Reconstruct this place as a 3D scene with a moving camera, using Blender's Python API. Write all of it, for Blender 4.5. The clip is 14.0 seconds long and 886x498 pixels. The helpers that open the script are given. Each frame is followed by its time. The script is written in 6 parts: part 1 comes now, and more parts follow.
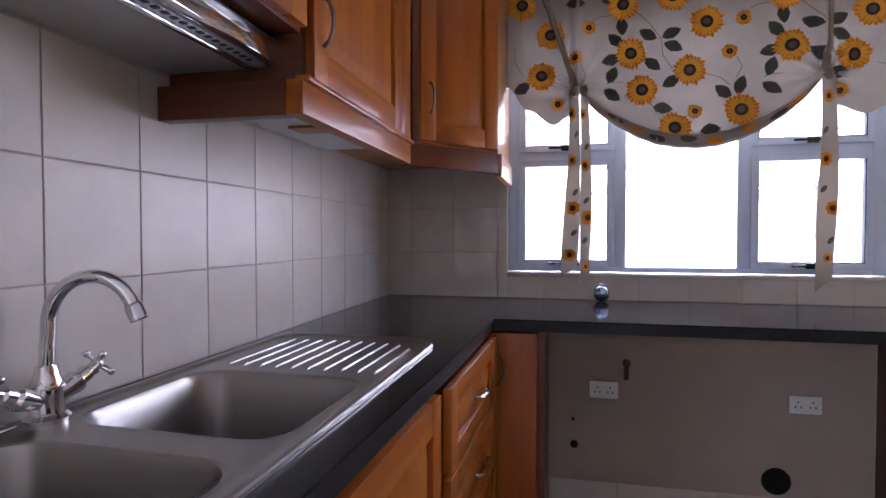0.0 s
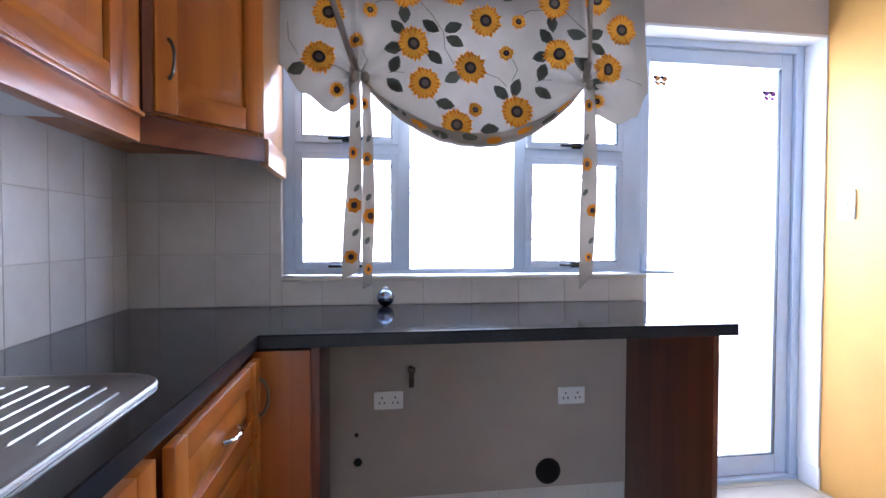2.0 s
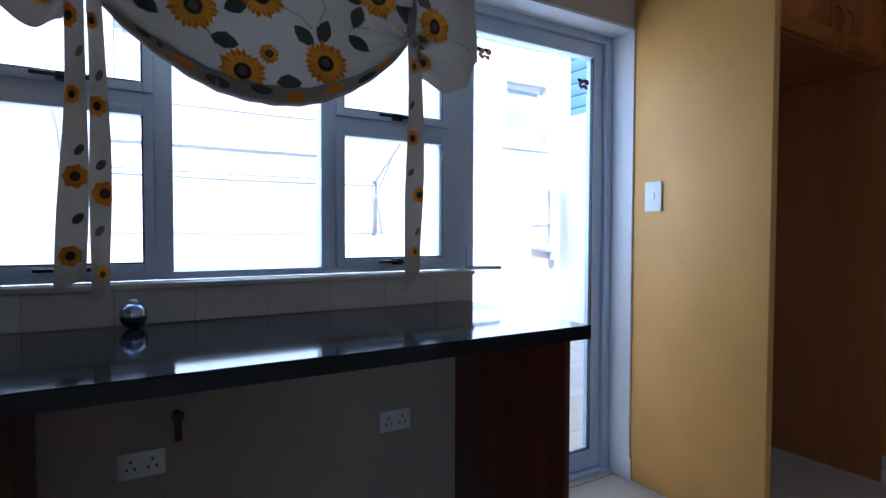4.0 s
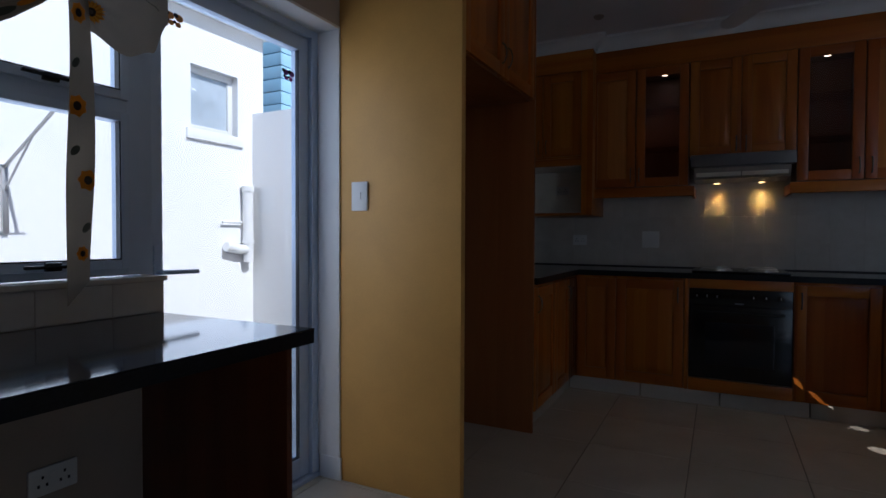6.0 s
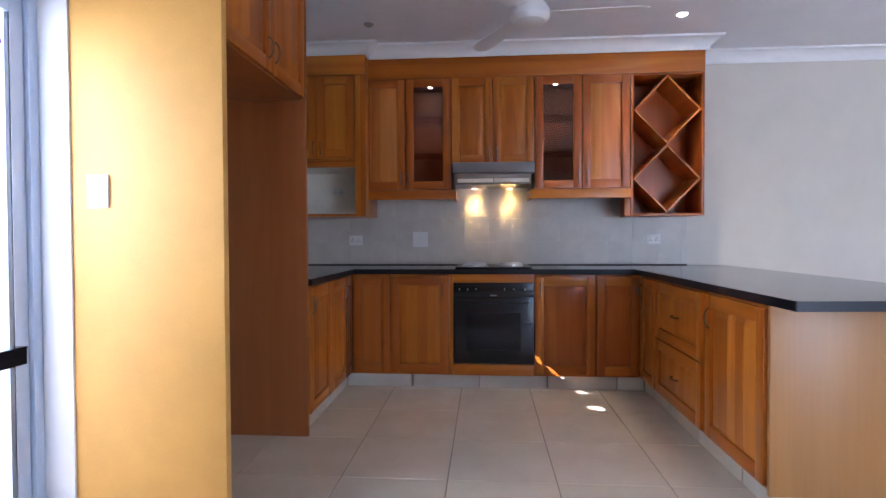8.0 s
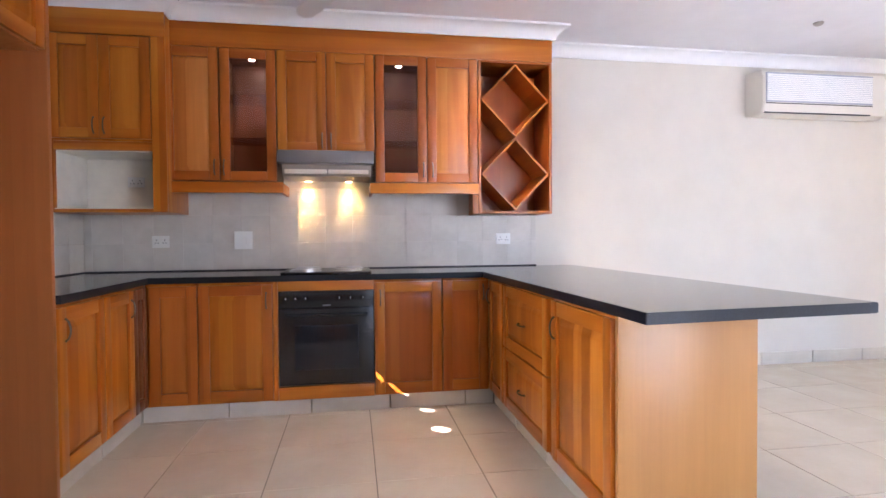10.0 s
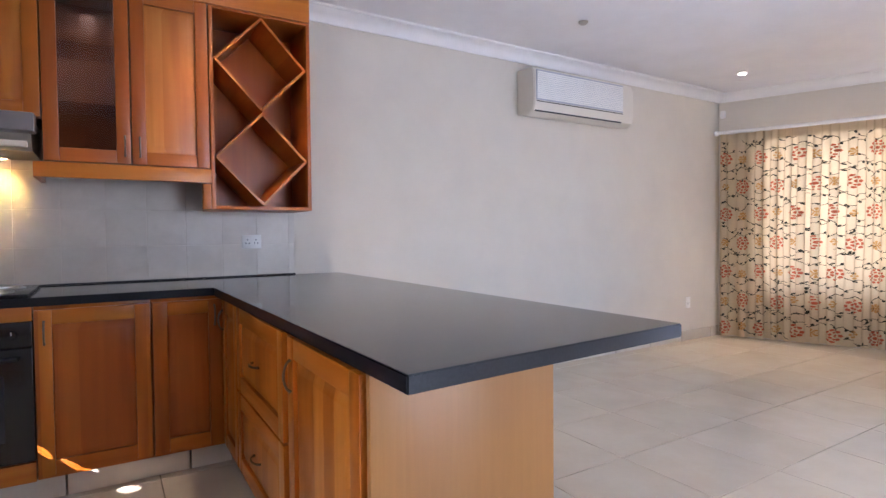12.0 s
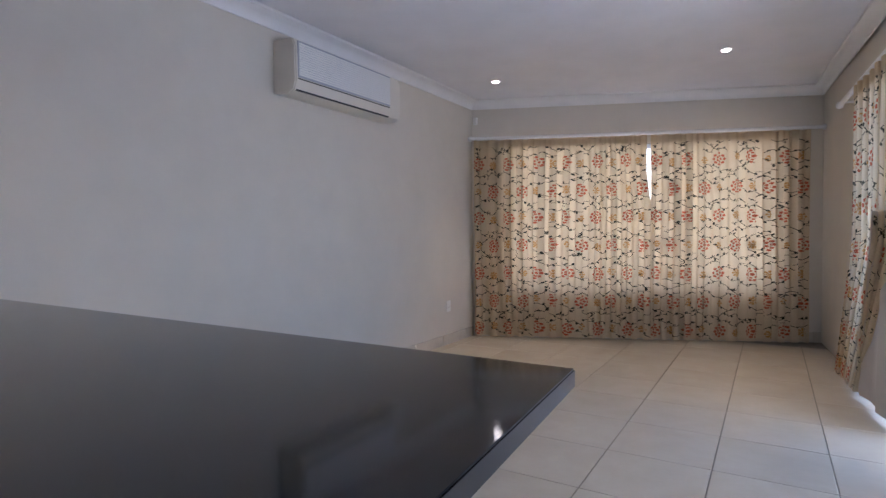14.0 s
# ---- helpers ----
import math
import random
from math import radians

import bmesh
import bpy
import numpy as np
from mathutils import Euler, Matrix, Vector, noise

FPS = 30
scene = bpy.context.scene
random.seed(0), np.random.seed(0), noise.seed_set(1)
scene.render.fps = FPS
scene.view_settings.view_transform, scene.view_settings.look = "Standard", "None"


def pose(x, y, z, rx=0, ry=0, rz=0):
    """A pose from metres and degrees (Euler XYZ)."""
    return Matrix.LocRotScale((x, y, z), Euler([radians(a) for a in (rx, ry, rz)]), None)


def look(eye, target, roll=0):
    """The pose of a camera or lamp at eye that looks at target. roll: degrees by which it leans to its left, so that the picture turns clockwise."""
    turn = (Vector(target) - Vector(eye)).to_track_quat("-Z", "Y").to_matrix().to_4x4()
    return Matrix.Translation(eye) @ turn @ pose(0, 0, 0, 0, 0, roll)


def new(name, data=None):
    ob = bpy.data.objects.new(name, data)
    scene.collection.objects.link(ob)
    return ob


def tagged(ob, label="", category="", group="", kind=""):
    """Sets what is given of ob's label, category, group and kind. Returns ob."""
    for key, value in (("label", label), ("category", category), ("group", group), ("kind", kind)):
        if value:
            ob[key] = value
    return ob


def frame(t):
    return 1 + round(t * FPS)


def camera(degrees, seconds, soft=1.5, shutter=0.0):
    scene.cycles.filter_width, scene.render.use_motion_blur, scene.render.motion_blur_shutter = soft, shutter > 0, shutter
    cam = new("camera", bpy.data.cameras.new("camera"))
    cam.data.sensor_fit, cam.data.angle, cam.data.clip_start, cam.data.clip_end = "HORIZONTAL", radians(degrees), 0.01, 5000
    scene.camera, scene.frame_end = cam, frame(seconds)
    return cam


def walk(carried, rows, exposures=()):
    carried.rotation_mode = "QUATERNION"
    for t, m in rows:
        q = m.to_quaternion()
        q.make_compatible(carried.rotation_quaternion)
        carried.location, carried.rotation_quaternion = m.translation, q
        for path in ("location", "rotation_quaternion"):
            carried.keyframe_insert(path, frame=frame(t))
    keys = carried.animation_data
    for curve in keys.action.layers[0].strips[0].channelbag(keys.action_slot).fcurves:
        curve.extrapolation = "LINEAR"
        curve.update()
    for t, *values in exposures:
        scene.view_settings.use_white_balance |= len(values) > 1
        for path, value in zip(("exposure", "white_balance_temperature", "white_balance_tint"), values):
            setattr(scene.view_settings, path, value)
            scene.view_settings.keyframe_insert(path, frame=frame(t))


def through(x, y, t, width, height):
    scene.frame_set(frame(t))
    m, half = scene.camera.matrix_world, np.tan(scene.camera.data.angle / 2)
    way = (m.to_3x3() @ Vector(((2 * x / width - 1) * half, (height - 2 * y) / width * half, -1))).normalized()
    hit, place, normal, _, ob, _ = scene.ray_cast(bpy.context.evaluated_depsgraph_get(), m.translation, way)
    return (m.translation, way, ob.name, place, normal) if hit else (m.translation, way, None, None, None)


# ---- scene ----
cam = camera(78.6, 14.0)
# seconds, x, y, z, yaw, pitch, lean to the left
PATH = [
    (0.0, 0.791, -2.413, 1.173, 12.39, -1.46, 0.03),
    (0.5, 0.761, -2.391, 1.178, 6.22, -1.54, 0.02),
    (1.0, 0.771, -2.372, 1.180, 0.45, -1.58, 0.07),
    (1.5, 0.783, -2.297, 1.179, -5.13, -1.53, 0.20),
    (2.0, 0.842, -2.176, 1.175, -9.10, -1.49, 0.21),
    (4.5, 0.955, -1.591, 1.150, -37.72, -1.80, 0.29),
    (5.0, 0.987, -1.519, 1.154, -45.50, -1.77, 0.42),
    (5.5, 0.981, -1.526, 1.145, -55.07, -1.63, 0.44),
    (6.0, 0.955, -1.559, 1.136, -62.94, -1.37, 0.24),
    (6.5, 0.948, -1.563, 1.136, -69.45, -1.30, 0.36),
    (7.0, 0.956, -1.532, 1.125, -76.11, -1.16, 0.02),
    (7.5, 0.953, -1.597, 1.117, -80.66, -1.05, -0.07),
    (8.0, 0.954, -1.614, 1.126, -85.62, -1.16, -0.23),
    (10.5, 1.630, -1.958, 1.135, -103.51, -1.38, -0.50),
    (11.0, 1.785, -2.077, 1.147, -108.58, -1.48, -0.55),
    (11.5, 1.947, -2.182, 1.146, -114.40, -1.59, -0.51),
    (12.0, 2.101, -2.268, 1.152, -121.62, -1.67, -0.51),
    (12.5, 2.261, -2.367, 1.146, -127.26, -1.66, -0.59),
    (13.0, 2.425, -2.479, 1.146, -132.99, -1.66, -0.61),
    (13.5, 2.582, -2.523, 1.157, -139.67, -1.77, -0.47),
    (14.0, 2.702, -2.577, 1.164, -148.76, -1.66, -0.47),
]
# seconds, stops, kelvin, tint
EXPOSURES = [(0.0, 2.35, 5850, 34), (2.2, 3.02, 5250, 22), (4.3, 0.5, 4930, 16), (6.0, -0.3, 5430, 17), (6.6, -0.25, 5580, 18), (6.75, 0.52, 5400, 20), (6.95, 1.62, 5500, 24),
             (7.5, 2.47, 5590, 26), (8.2, 2.87, 5490, 24), (10.3, 3.55, 6090, 27), (11.5, 2.94, 5990, 27), (12.0, 2.77, 5890, 27), (14.0, 1.92, 5520, 24)]


def held(x, y, z, yaw, pitch, lean):
    return pose(x, y, z, 0, 0, yaw) @ pose(0, 0, 0, 90 + pitch) @ pose(0, 0, 0, 0, 0, lean)


walk(cam, [(r[0], held(*r[1:])) for r in PATH], EXPOSURES)

# ---- world and light ----
SUN_EL, SUN_AZ = 46.0, 8.0      # height, and turn of its travel from +y towards +x
world = bpy.data.worlds.new("sky")
scene.world = world
world.use_nodes = True
wn = world.node_tree
sky = wn.nodes.new("ShaderNodeTexSky")
sky.sky_type, sky.sun_disc = "NISHITA", False
sky.sun_elevation, sky.sun_rotation = radians(SUN_EL), radians(180 + SUN_AZ)
wn.links.new(sky.outputs[0], wn.nodes["Background"].inputs[0])
wn.nodes["Background"].inputs[1].default_value = 0.15
sun = new("sun", bpy.data.lights.new("sun", "SUN"))
sun.data.energy, sun.data.angle, sun.data.color = 5.0, radians(0.5), (1, 0.94, 0.84)
a, e = radians(SUN_AZ), radians(SUN_EL)
sun.matrix_world = look((0, 0, 20), Vector((0, 0, 20)) + Vector((math.sin(a) * math.cos(e), math.cos(a) * math.cos(e), -math.sin(e))))


def window_light(name, centre, target, w, h, watts, colour):
    ob = new(name, bpy.data.lights.new(name, "AREA"))
    ob.data.shape, ob.data.size, ob.data.size_y, ob.data.energy, ob.data.color = "RECTANGLE", w, h, watts, colour
    ob.matrix_world = look(centre, target)
    return ob


window_light("kitchen_sky_light", (1.75, 0.30, 1.55), (1.75, -1, 1.45), 2.3, 1.1, 8.5, (0.70, 0.84, 1.0))
window_light("patio_door_sky_light", (-0.32, -4.45, 1.1), (2, -4.2, 0.9), 1.5, 2.0, 7, (0.66, 0.83, 1.0))
window_light("side_door_sky_light", (1.80, -6.6, 1.1), (3, -6.6, 1.0), 1.8, 2.0, 5.5, (0.30, 0.58, 1.0))
window_light("living_window_sky_light", (3.978, -8.711, 1.32), (3.528, -7.621, 1.30), 2.7, 1.55, 2.7, (1.0, 0.95, 0.86))


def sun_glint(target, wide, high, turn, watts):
    """Added spot lamp at the kitchen window, for sun thrown in off glass opposite."""
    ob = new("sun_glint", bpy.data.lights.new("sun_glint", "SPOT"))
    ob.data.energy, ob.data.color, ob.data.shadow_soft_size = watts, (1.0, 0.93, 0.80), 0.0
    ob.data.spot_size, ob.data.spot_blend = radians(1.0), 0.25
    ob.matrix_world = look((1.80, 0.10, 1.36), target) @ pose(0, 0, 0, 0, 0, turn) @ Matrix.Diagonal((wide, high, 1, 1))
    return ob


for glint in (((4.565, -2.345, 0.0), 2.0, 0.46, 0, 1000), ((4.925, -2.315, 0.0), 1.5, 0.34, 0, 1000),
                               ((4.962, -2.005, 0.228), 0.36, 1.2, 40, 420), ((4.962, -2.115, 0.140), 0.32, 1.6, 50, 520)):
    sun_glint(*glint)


# ---- materials ----
class Mat:
    """A node material with short words for its parts."""

    def __init__(self, name, rough=0.5, metal=0.0, spec=0.5):
        self.m = bpy.data.materials.new(name)
        self.m.use_nodes = True
        self.t = self.m.node_tree
        self.b = self.t.nodes["Principled BSDF"]
        self.b.inputs["Roughness"].default_value = rough
        self.b.inputs["Metallic"].default_value = metal
        self.b.inputs["Specular IOR Level"].default_value = spec

    def node(self, kind, **values):
        n = self.t.nodes.new(kind)
        for k, v in values.items():
            key = k.replace("_", " ")
            n.inputs[int(k[1:]) if k[0] == "i" and k[1:].isdigit() else key].default_value = v
        return n

    def link(self, a_out, b_in):
        self.t.links.new(a_out, b_in)

    def coords(self, scale=(1, 1, 1), shift=None):
        c = self.t.nodes.new("ShaderNodeTexCoord")
        m = self.t.nodes.new("ShaderNodeMapping")
        m.inputs["Scale"].default_value = scale
        self.link(c.outputs["Object"], m.inputs[0])
        if shift:
            self.link(shift, m.inputs["Location"])
        return m.outputs[0]

    def noise(self, vec, scale, detail=3, rough=0.55, distort=0.0):
        n = self.t.nodes.new("ShaderNodeTexNoise")
        n.inputs["Scale"].default_value, n.inputs["Detail"].default_value = scale, detail
        n.inputs["Roughness"].default_value, n.inputs["Distortion"].default_value = rough, distort
        self.link(vec, n.inputs["Vector"])
        return n.outputs[0]

    def ramp(self, fac, *stops):
        r = self.t.nodes.new("ShaderNodeValToRGB")
        while len(r.color_ramp.elements) < len(stops):
            r.color_ramp.elements.new(0.5)
        for el, (p, c) in zip(r.color_ramp.elements, stops):
            el.position, el.color = p, (*c, 1)
        self.link(fac, r.inputs[0])
        return r.outputs[0]

    def mix(self, fac, a_col, b_col, mode="MIX"):
        n = self.t.nodes.new("ShaderNodeMix")
        n.data_type, n.blend_type = "RGBA", mode
        for val, sock in ((fac, n.inputs[0]), (a_col, n.inputs[6]), (b_col, n.inputs[7])):
            if isinstance(val, (int, float)):
                sock.default_value = val
            elif isinstance(val, tuple):
                sock.default_value = (*val, 1)
            else:
                self.link(val, sock)
        return n.outputs[2]

    def maths(self, op, x, y=0.0):
        n = self.t.nodes.new("ShaderNodeMath")
        n.operation = op
        for val, sock in ((x, n.inputs[0]), (y, n.inputs[1])):
            if isinstance(val, (int, float)):
                sock.default_value = val
            else:
                self.link(val, sock)
        return n.outputs[0]

    def colour(self, c):
        if isinstance(c, tuple):
            self.b.inputs["Base Color"].default_value = (*c, 1)
        else:
            self.link(c, self.b.inputs["Base Color"])
        return self

    def bump(self, h, strength=0.2, dist=0.002):
        n = self.t.nodes.new("ShaderNodeBump")
        n.inputs["Strength"].default_value, n.inputs["Distance"].default_value = strength, dist
        self.link(h, n.inputs["Height"])
        self.link(n.outputs[0], self.b.inputs["Normal"])
        return self

    def rough(self, fac, lo, hi):
        n = self.t.nodes.new("ShaderNodeMapRange")
        n.inputs[3].default_value, n.inputs[4].default_value = lo, hi
        self.link(fac, n.inputs[0])
        self.link(n.outputs[0], self.b.inputs["Roughness"])
        return self

    def random(self):
        return self.t.nodes.new("ShaderNodeObjectInfo").outputs["Random"]

    def island(self):
        return self.t.nodes.new("ShaderNodeNewGeometry").outputs["Random Per Island"]


def plain(name, c, rough=0.5, metal=0.0, spread=0.06, scale=9.0, spec=0.5):
    m = Mat(name, rough, metal, spec)
    n = m.noise(m.coords(), scale, 4)
    m.colour(m.ramp(n, (0.3, tuple(v * (1 - spread) for v in c)), (0.7, tuple(min(1, v * (1 + spread)) for v in c))))
    m.rough(n, rough * 0.88, min(1, rough * 1.12))
    return m.m


def wood(name, along, dark, mid, light, rough=0.32):
    """Varnished solid wood; along: the axis of the grain."""
    m = Mat(name, rough, 0, 0.38)
    rnd = m.maths("ADD", m.random(), m.island())
    off = m.t.nodes.new("ShaderNodeCombineXYZ")
    for k in range(3):
        m.link(m.maths("MULTIPLY", rnd, 7.3 + 3 * k), off.inputs[k])
    fine = [46.0, 46.0, 46.0]
    fine["xyz".index(along)] = 2.2
    wide = [7.0, 7.0, 7.0]
    wide["xyz".index(along)] = 0.7
    grain = m.noise(m.coords(tuple(fine), off.outputs[0]), 1.0, 5, 0.6, 0.4)
    bands = m.noise(m.coords(tuple(wide), off.outputs[0]), 1.0, 2, 0.5, 1.2)
    # glued strips about 7 cm wide, each of its own tone
    sep = m.t.nodes.new("ShaderNodeSeparateXYZ")
    m.link(m.coords((1, 1, 1)), sep.inputs[0])
    if along == "z":
        across = m.maths("ADD", sep.outputs[0], sep.outputs[1])
    else:
        across = sep.outputs[2]
    strip = m.maths("FLOOR", m.maths("ADD", m.maths("MULTIPLY", across, 12.5), m.maths("MULTIPLY", rnd, 5.0)))
    white = m.t.nodes.new("ShaderNodeTexWhiteNoise")
    white.noise_dimensions = "2D"
    pair = m.t.nodes.new("ShaderNodeCombineXYZ")
    m.link(strip, pair.inputs[0]), m.link(rnd, pair.inputs[1])
    m.link(pair.outputs[0], white.inputs["Vector"])
    tone = m.maths("ADD", m.maths("MULTIPLY", bands, 0.70), m.maths("MULTIPLY", white.outputs[0], 0.26))
    base = m.ramp(tone, (0.22, dark), (0.5, mid), (0.82, light))
    col = m.mix(m.maths("MULTIPLY", grain, 0.55), base, tuple(v * 0.62 for v in mid), "MIX")
    m.colour(col).rough(grain, rough * 0.8, rough * 1.25).bump(grain, 0.12, 0.001)
    m.b.inputs["Coat Weight"].default_value = 0.12
    m.b.inputs["Coat Roughness"].default_value = 0.18
    return m.m


WD, WM, WL = (0.27, 0.056, 0.004), (0.48, 0.136, 0.009), (0.65, 0.255, 0.030)
WOOD = {k: wood("varnished_wood_" + k, k, WD, WM, WL) for k in "xyz"}
# darker, redder wood for cupboard sides, carcasses, fillers and end boards
DARK = {k: wood("dark_red_wood_" + k, k, (0.10, 0.026, 0.010), (0.17, 0.048, 0.018), (0.25, 0.080, 0.028)) for k in "xyz"}
RUDDY = {k: wood("ruddy_wood_" + k, k, (0.31, 0.067, 0.007), (0.42, 0.108, 0.011), (0.53, 0.168, 0.024)) for k in "xyz"}
STRIP = {k: wood("salmon_wood_" + k, k, (0.40, 0.105, 0.016), (0.56, 0.190, 0.034), (0.68, 0.295, 0.066)) for k in "xyz"}
VENEER = wood("pale_veneer", "z", (0.45, 0.200, 0.056), (0.475, 0.218, 0.063), (0.50, 0.238, 0.072), 0.34)
NICHE = wood("veneer_board", "z", (0.30, 0.088, 0.020), (0.355, 0.112, 0.028), (0.40, 0.138, 0.036), 0.42)


def plaster(name, c, scale=3.0, spread=0.04, rough=0.75, bump=0.08):
    m = Mat(name, rough)
    big = m.noise(m.coords(), scale, 4, 0.6)
    fine = m.noise(m.coords(), 160, 3)
    both = m.maths("ADD", m.maths("MULTIPLY", big, 0.8), m.maths("MULTIPLY", fine, 0.2))
    m.colour(m.ramp(both, (0.3, tuple(v * (1 - spread) for v in c)), (0.7, tuple(min(1, v * (1 + spread)) for v in c))))
    m.bump(fine, bump, 0.001)
    return m.m


WALL = plaster("cream_wall_paint", (0.63, 0.58, 0.495))
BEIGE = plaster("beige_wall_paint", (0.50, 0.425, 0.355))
YELLOW = plaster("ochre_wall_paint", (0.65, 0.35, 0.08), 1.6, 0.13, 0.55, 0.1)
CEILING = plaster("white_ceiling_paint", (0.78, 0.77, 0.78))
OUTSIDE = plaster("white_outdoor_plaster", (0.85, 0.85, 0.835), 1.2, 0.03, 0.85, 0.06)


def tile_mat(name, c, c2, rough=0.22, scale=5.0):
    m = Mat(name, rough)
    rnd = m.random()
    off = m.t.nodes.new("ShaderNodeCombineXYZ")
    m.link(m.maths("MULTIPLY", rnd, 31), off.inputs[0]), m.link(m.maths("MULTIPLY", rnd, 17), off.inputs[2])
    cloud = m.noise(m.coords((1, 1, 1), off.outputs[0]), scale, 5, 0.6, 0.2)
    speck = m.noise(m.coords(), 70, 3)
    base = m.ramp(cloud, (0.32, c), (0.68, c2))
    tone = m.maths("ADD", 0.94, m.maths("MULTIPLY", rnd, 0.06))
    col = m.mix(1.0, base, m.ramp(tone, (0, (0, 0, 0)), (1, (1, 1, 1))), "MULTIPLY")
    m.colour(m.mix(m.maths("MULTIPLY", speck, 0.10), col, (0.42, 0.36, 0.28))).rough(cloud, rough * 0.94, rough * 1.06)
    m.bump(speck, 0.02, 0.001)
    return m.m


WALL_TILE = tile_mat("pale_grey_wall_tile", (0.58, 0.533, 0.465), (0.665, 0.62, 0.55), 0.36, 6)
FLOOR_TILE = tile_mat("cream_floor_tile", (0.60, 0.517, 0.385), (0.665, 0.588, 0.452), 0.2, 3)
SKIRT_TILE = tile_mat("cream_skirting_tile", (0.57, 0.51, 0.41), (0.66, 0.60, 0.50), 0.2, 4)
GROUT = plain("grey_grout", (0.60, 0.555, 0.49), 0.9, 0, 0.15, 30)
FLOOR_GROUT = plain("brown_floor_grout", (0.22, 0.185, 0.14), 0.9, 0, 0.2, 20)
PAVING = tile_mat("pale_outdoor_tile", (0.55, 0.52, 0.48), (0.66, 0.63, 0.58), 0.5, 3)


def stone_top():
    m = Mat("black_worktop", 0.06, 0, 0.36)
    n = m.noise(m.coords(), 90, 3)
    big = m.noise(m.coords(), 4, 3)
    m.colour(m.ramp(n, (0.4, (0.014, 0.014, 0.0155)), (0.72, (0.019, 0.019, 0.021)))).rough(big, 0.065, 0.09)
    return m.m


TOP = stone_top()


def sawn_edge():
    m = Mat("satin_worktop_edge", 0.4, 0, 0.34)
    n = m.noise(m.coords(), 140, 4)
    m.colour(m.ramp(n, (0.4, (0.008, 0.009, 0.012)), (0.72, (0.014, 0.016, 0.021)))).rough(n, 0.26, 0.36).bump(n, 0.1, 0.0008)
    return m.m


TOP_EDGE = sawn_edge()


def edged(slab):
    """Give a slab's upright faces the satin edge."""
    slab.data.materials.append(TOP_EDGE)
    for f in slab.data.polygons:
        if abs(f.normal.z) < 0.6:
            f.material_index = 1


def metal(name, c, rough, aniso_axis=None):
    m = Mat(name, rough, 1.0)
    sc = [30, 30, 30]
    if aniso_axis is not None:
        sc = [160, 160, 160]
        sc[aniso_axis] = 2
    n = m.noise(m.coords(tuple(sc)), 1, 3)
    m.colour(m.ramp(n, (0.3, tuple(v * 0.96 for v in c)), (0.7, c))).rough(n, rough * 0.92, rough * 1.08)
    return m.m


STEEL = metal("brushed_steel", (0.345, 0.325, 0.30), 0.36, 1)
CHROME = metal("chrome", (0.80, 0.80, 0.80), 0.07)
PEWTER = metal("dark_nickel", (0.17, 0.145, 0.12), 0.32)
# white coating; the blue of daylight on the frames is put in its colour
ALU = plain("sky_tinted_white_coating", (0.52, 0.61, 0.75), 0.35, 0, 0.03, 12)
GASKET = plain("black_rubber", (0.02, 0.02, 0.022), 0.6)
PLASTIC = plain("white_plastic", (0.78, 0.77, 0.73), 0.35, 0, 0.02)
CREAM_PLASTIC = plain("cream_plastic", (0.68, 0.63, 0.54), 0.4, 0, 0.02)
BLACK = plain("black_enamel", (0.012, 0.012, 0.013), 0.18, 0, 0.1)
BLACK_GLASS = plain("black_oven_glass", (0.015, 0.016, 0.02), 0.06, 0, 0.1)
HOB_STEEL = metal("worn_hob_steel", (0.5, 0.49, 0.47), 0.3)
WHITE_PAINT = plain("white_gloss_paint", (0.78, 0.77, 0.75), 0.4, 0, 0.02)
PVC = plain("white_pvc", (0.8, 0.8, 0.78), 0.4)
GALV = metal("galvanised_steel", (0.5, 0.5, 0.5), 0.5)
# opaque pane; its pale blue-grey paints what the glass reflects
HOUSE_GLASS = plain("painted_reflection_glass", (0.46, 0.52, 0.56), 0.08, 0, 0.25, 2.5)
BLUE = plain("pale_blue_boards", (0.36, 0.60, 0.74), 0.7, 0, 0.06, 3)
GREY = plain("grey_plastic", (0.2, 0.2, 0.2), 0.5)
SOCKET_DARK = plain("dark_slot", (0.03, 0.03, 0.03), 0.6)
RUST = plain("rusty_iron", (0.13, 0.085, 0.06), 0.8, 0.2, 0.3, 40)
HOLE = plain("dark_hole", (0.01, 0.009, 0.008), 1.0)
PAPER = plain("white_paper_label", (0.8, 0.8, 0.78), 0.7)
PURPLE, ORANGE, INK = plain("purple_film", (0.25, 0.05, 0.3), 0.5), plain("orange_film", (0.6, 0.25, 0.06), 0.5), plain("black_film", (0.02, 0.02, 0.02), 0.5)


def glass(name, tint=(1, 1, 1), rough=0.0):
    m = Mat(name, rough)
    t = m.t
    tr, gl = t.nodes.new("ShaderNodeBsdfTransparent"), t.nodes.new("ShaderNodeBsdfGlossy")
    tr.inputs[0].default_value, gl.inputs["Roughness"].default_value = (*tint, 1), max(rough, 0.01)
    lw, mx = t.nodes.new("ShaderNodeLayerWeight"), t.nodes.new("ShaderNodeMixShader")
    gloss = m.maths("ADD", 0.03, m.maths("MULTIPLY", m.maths("POWER", lw.outputs["Facing"], 4.0), 0.6))
    t.links.new(gloss, mx.inputs[0]), t.links.new(tr.outputs[0], mx.inputs[1]), t.links.new(gl.outputs[0], mx.inputs[2])
    t.links.new(mx.outputs[0], t.nodes["Material Output"].inputs[0])
    return m.m


GLASS = glass("clear_glass", (0.96, 0.98, 0.98))
SMOKED = glass("brownish_cabinet_glass", (0.86, 0.76, 0.70), 0.06)


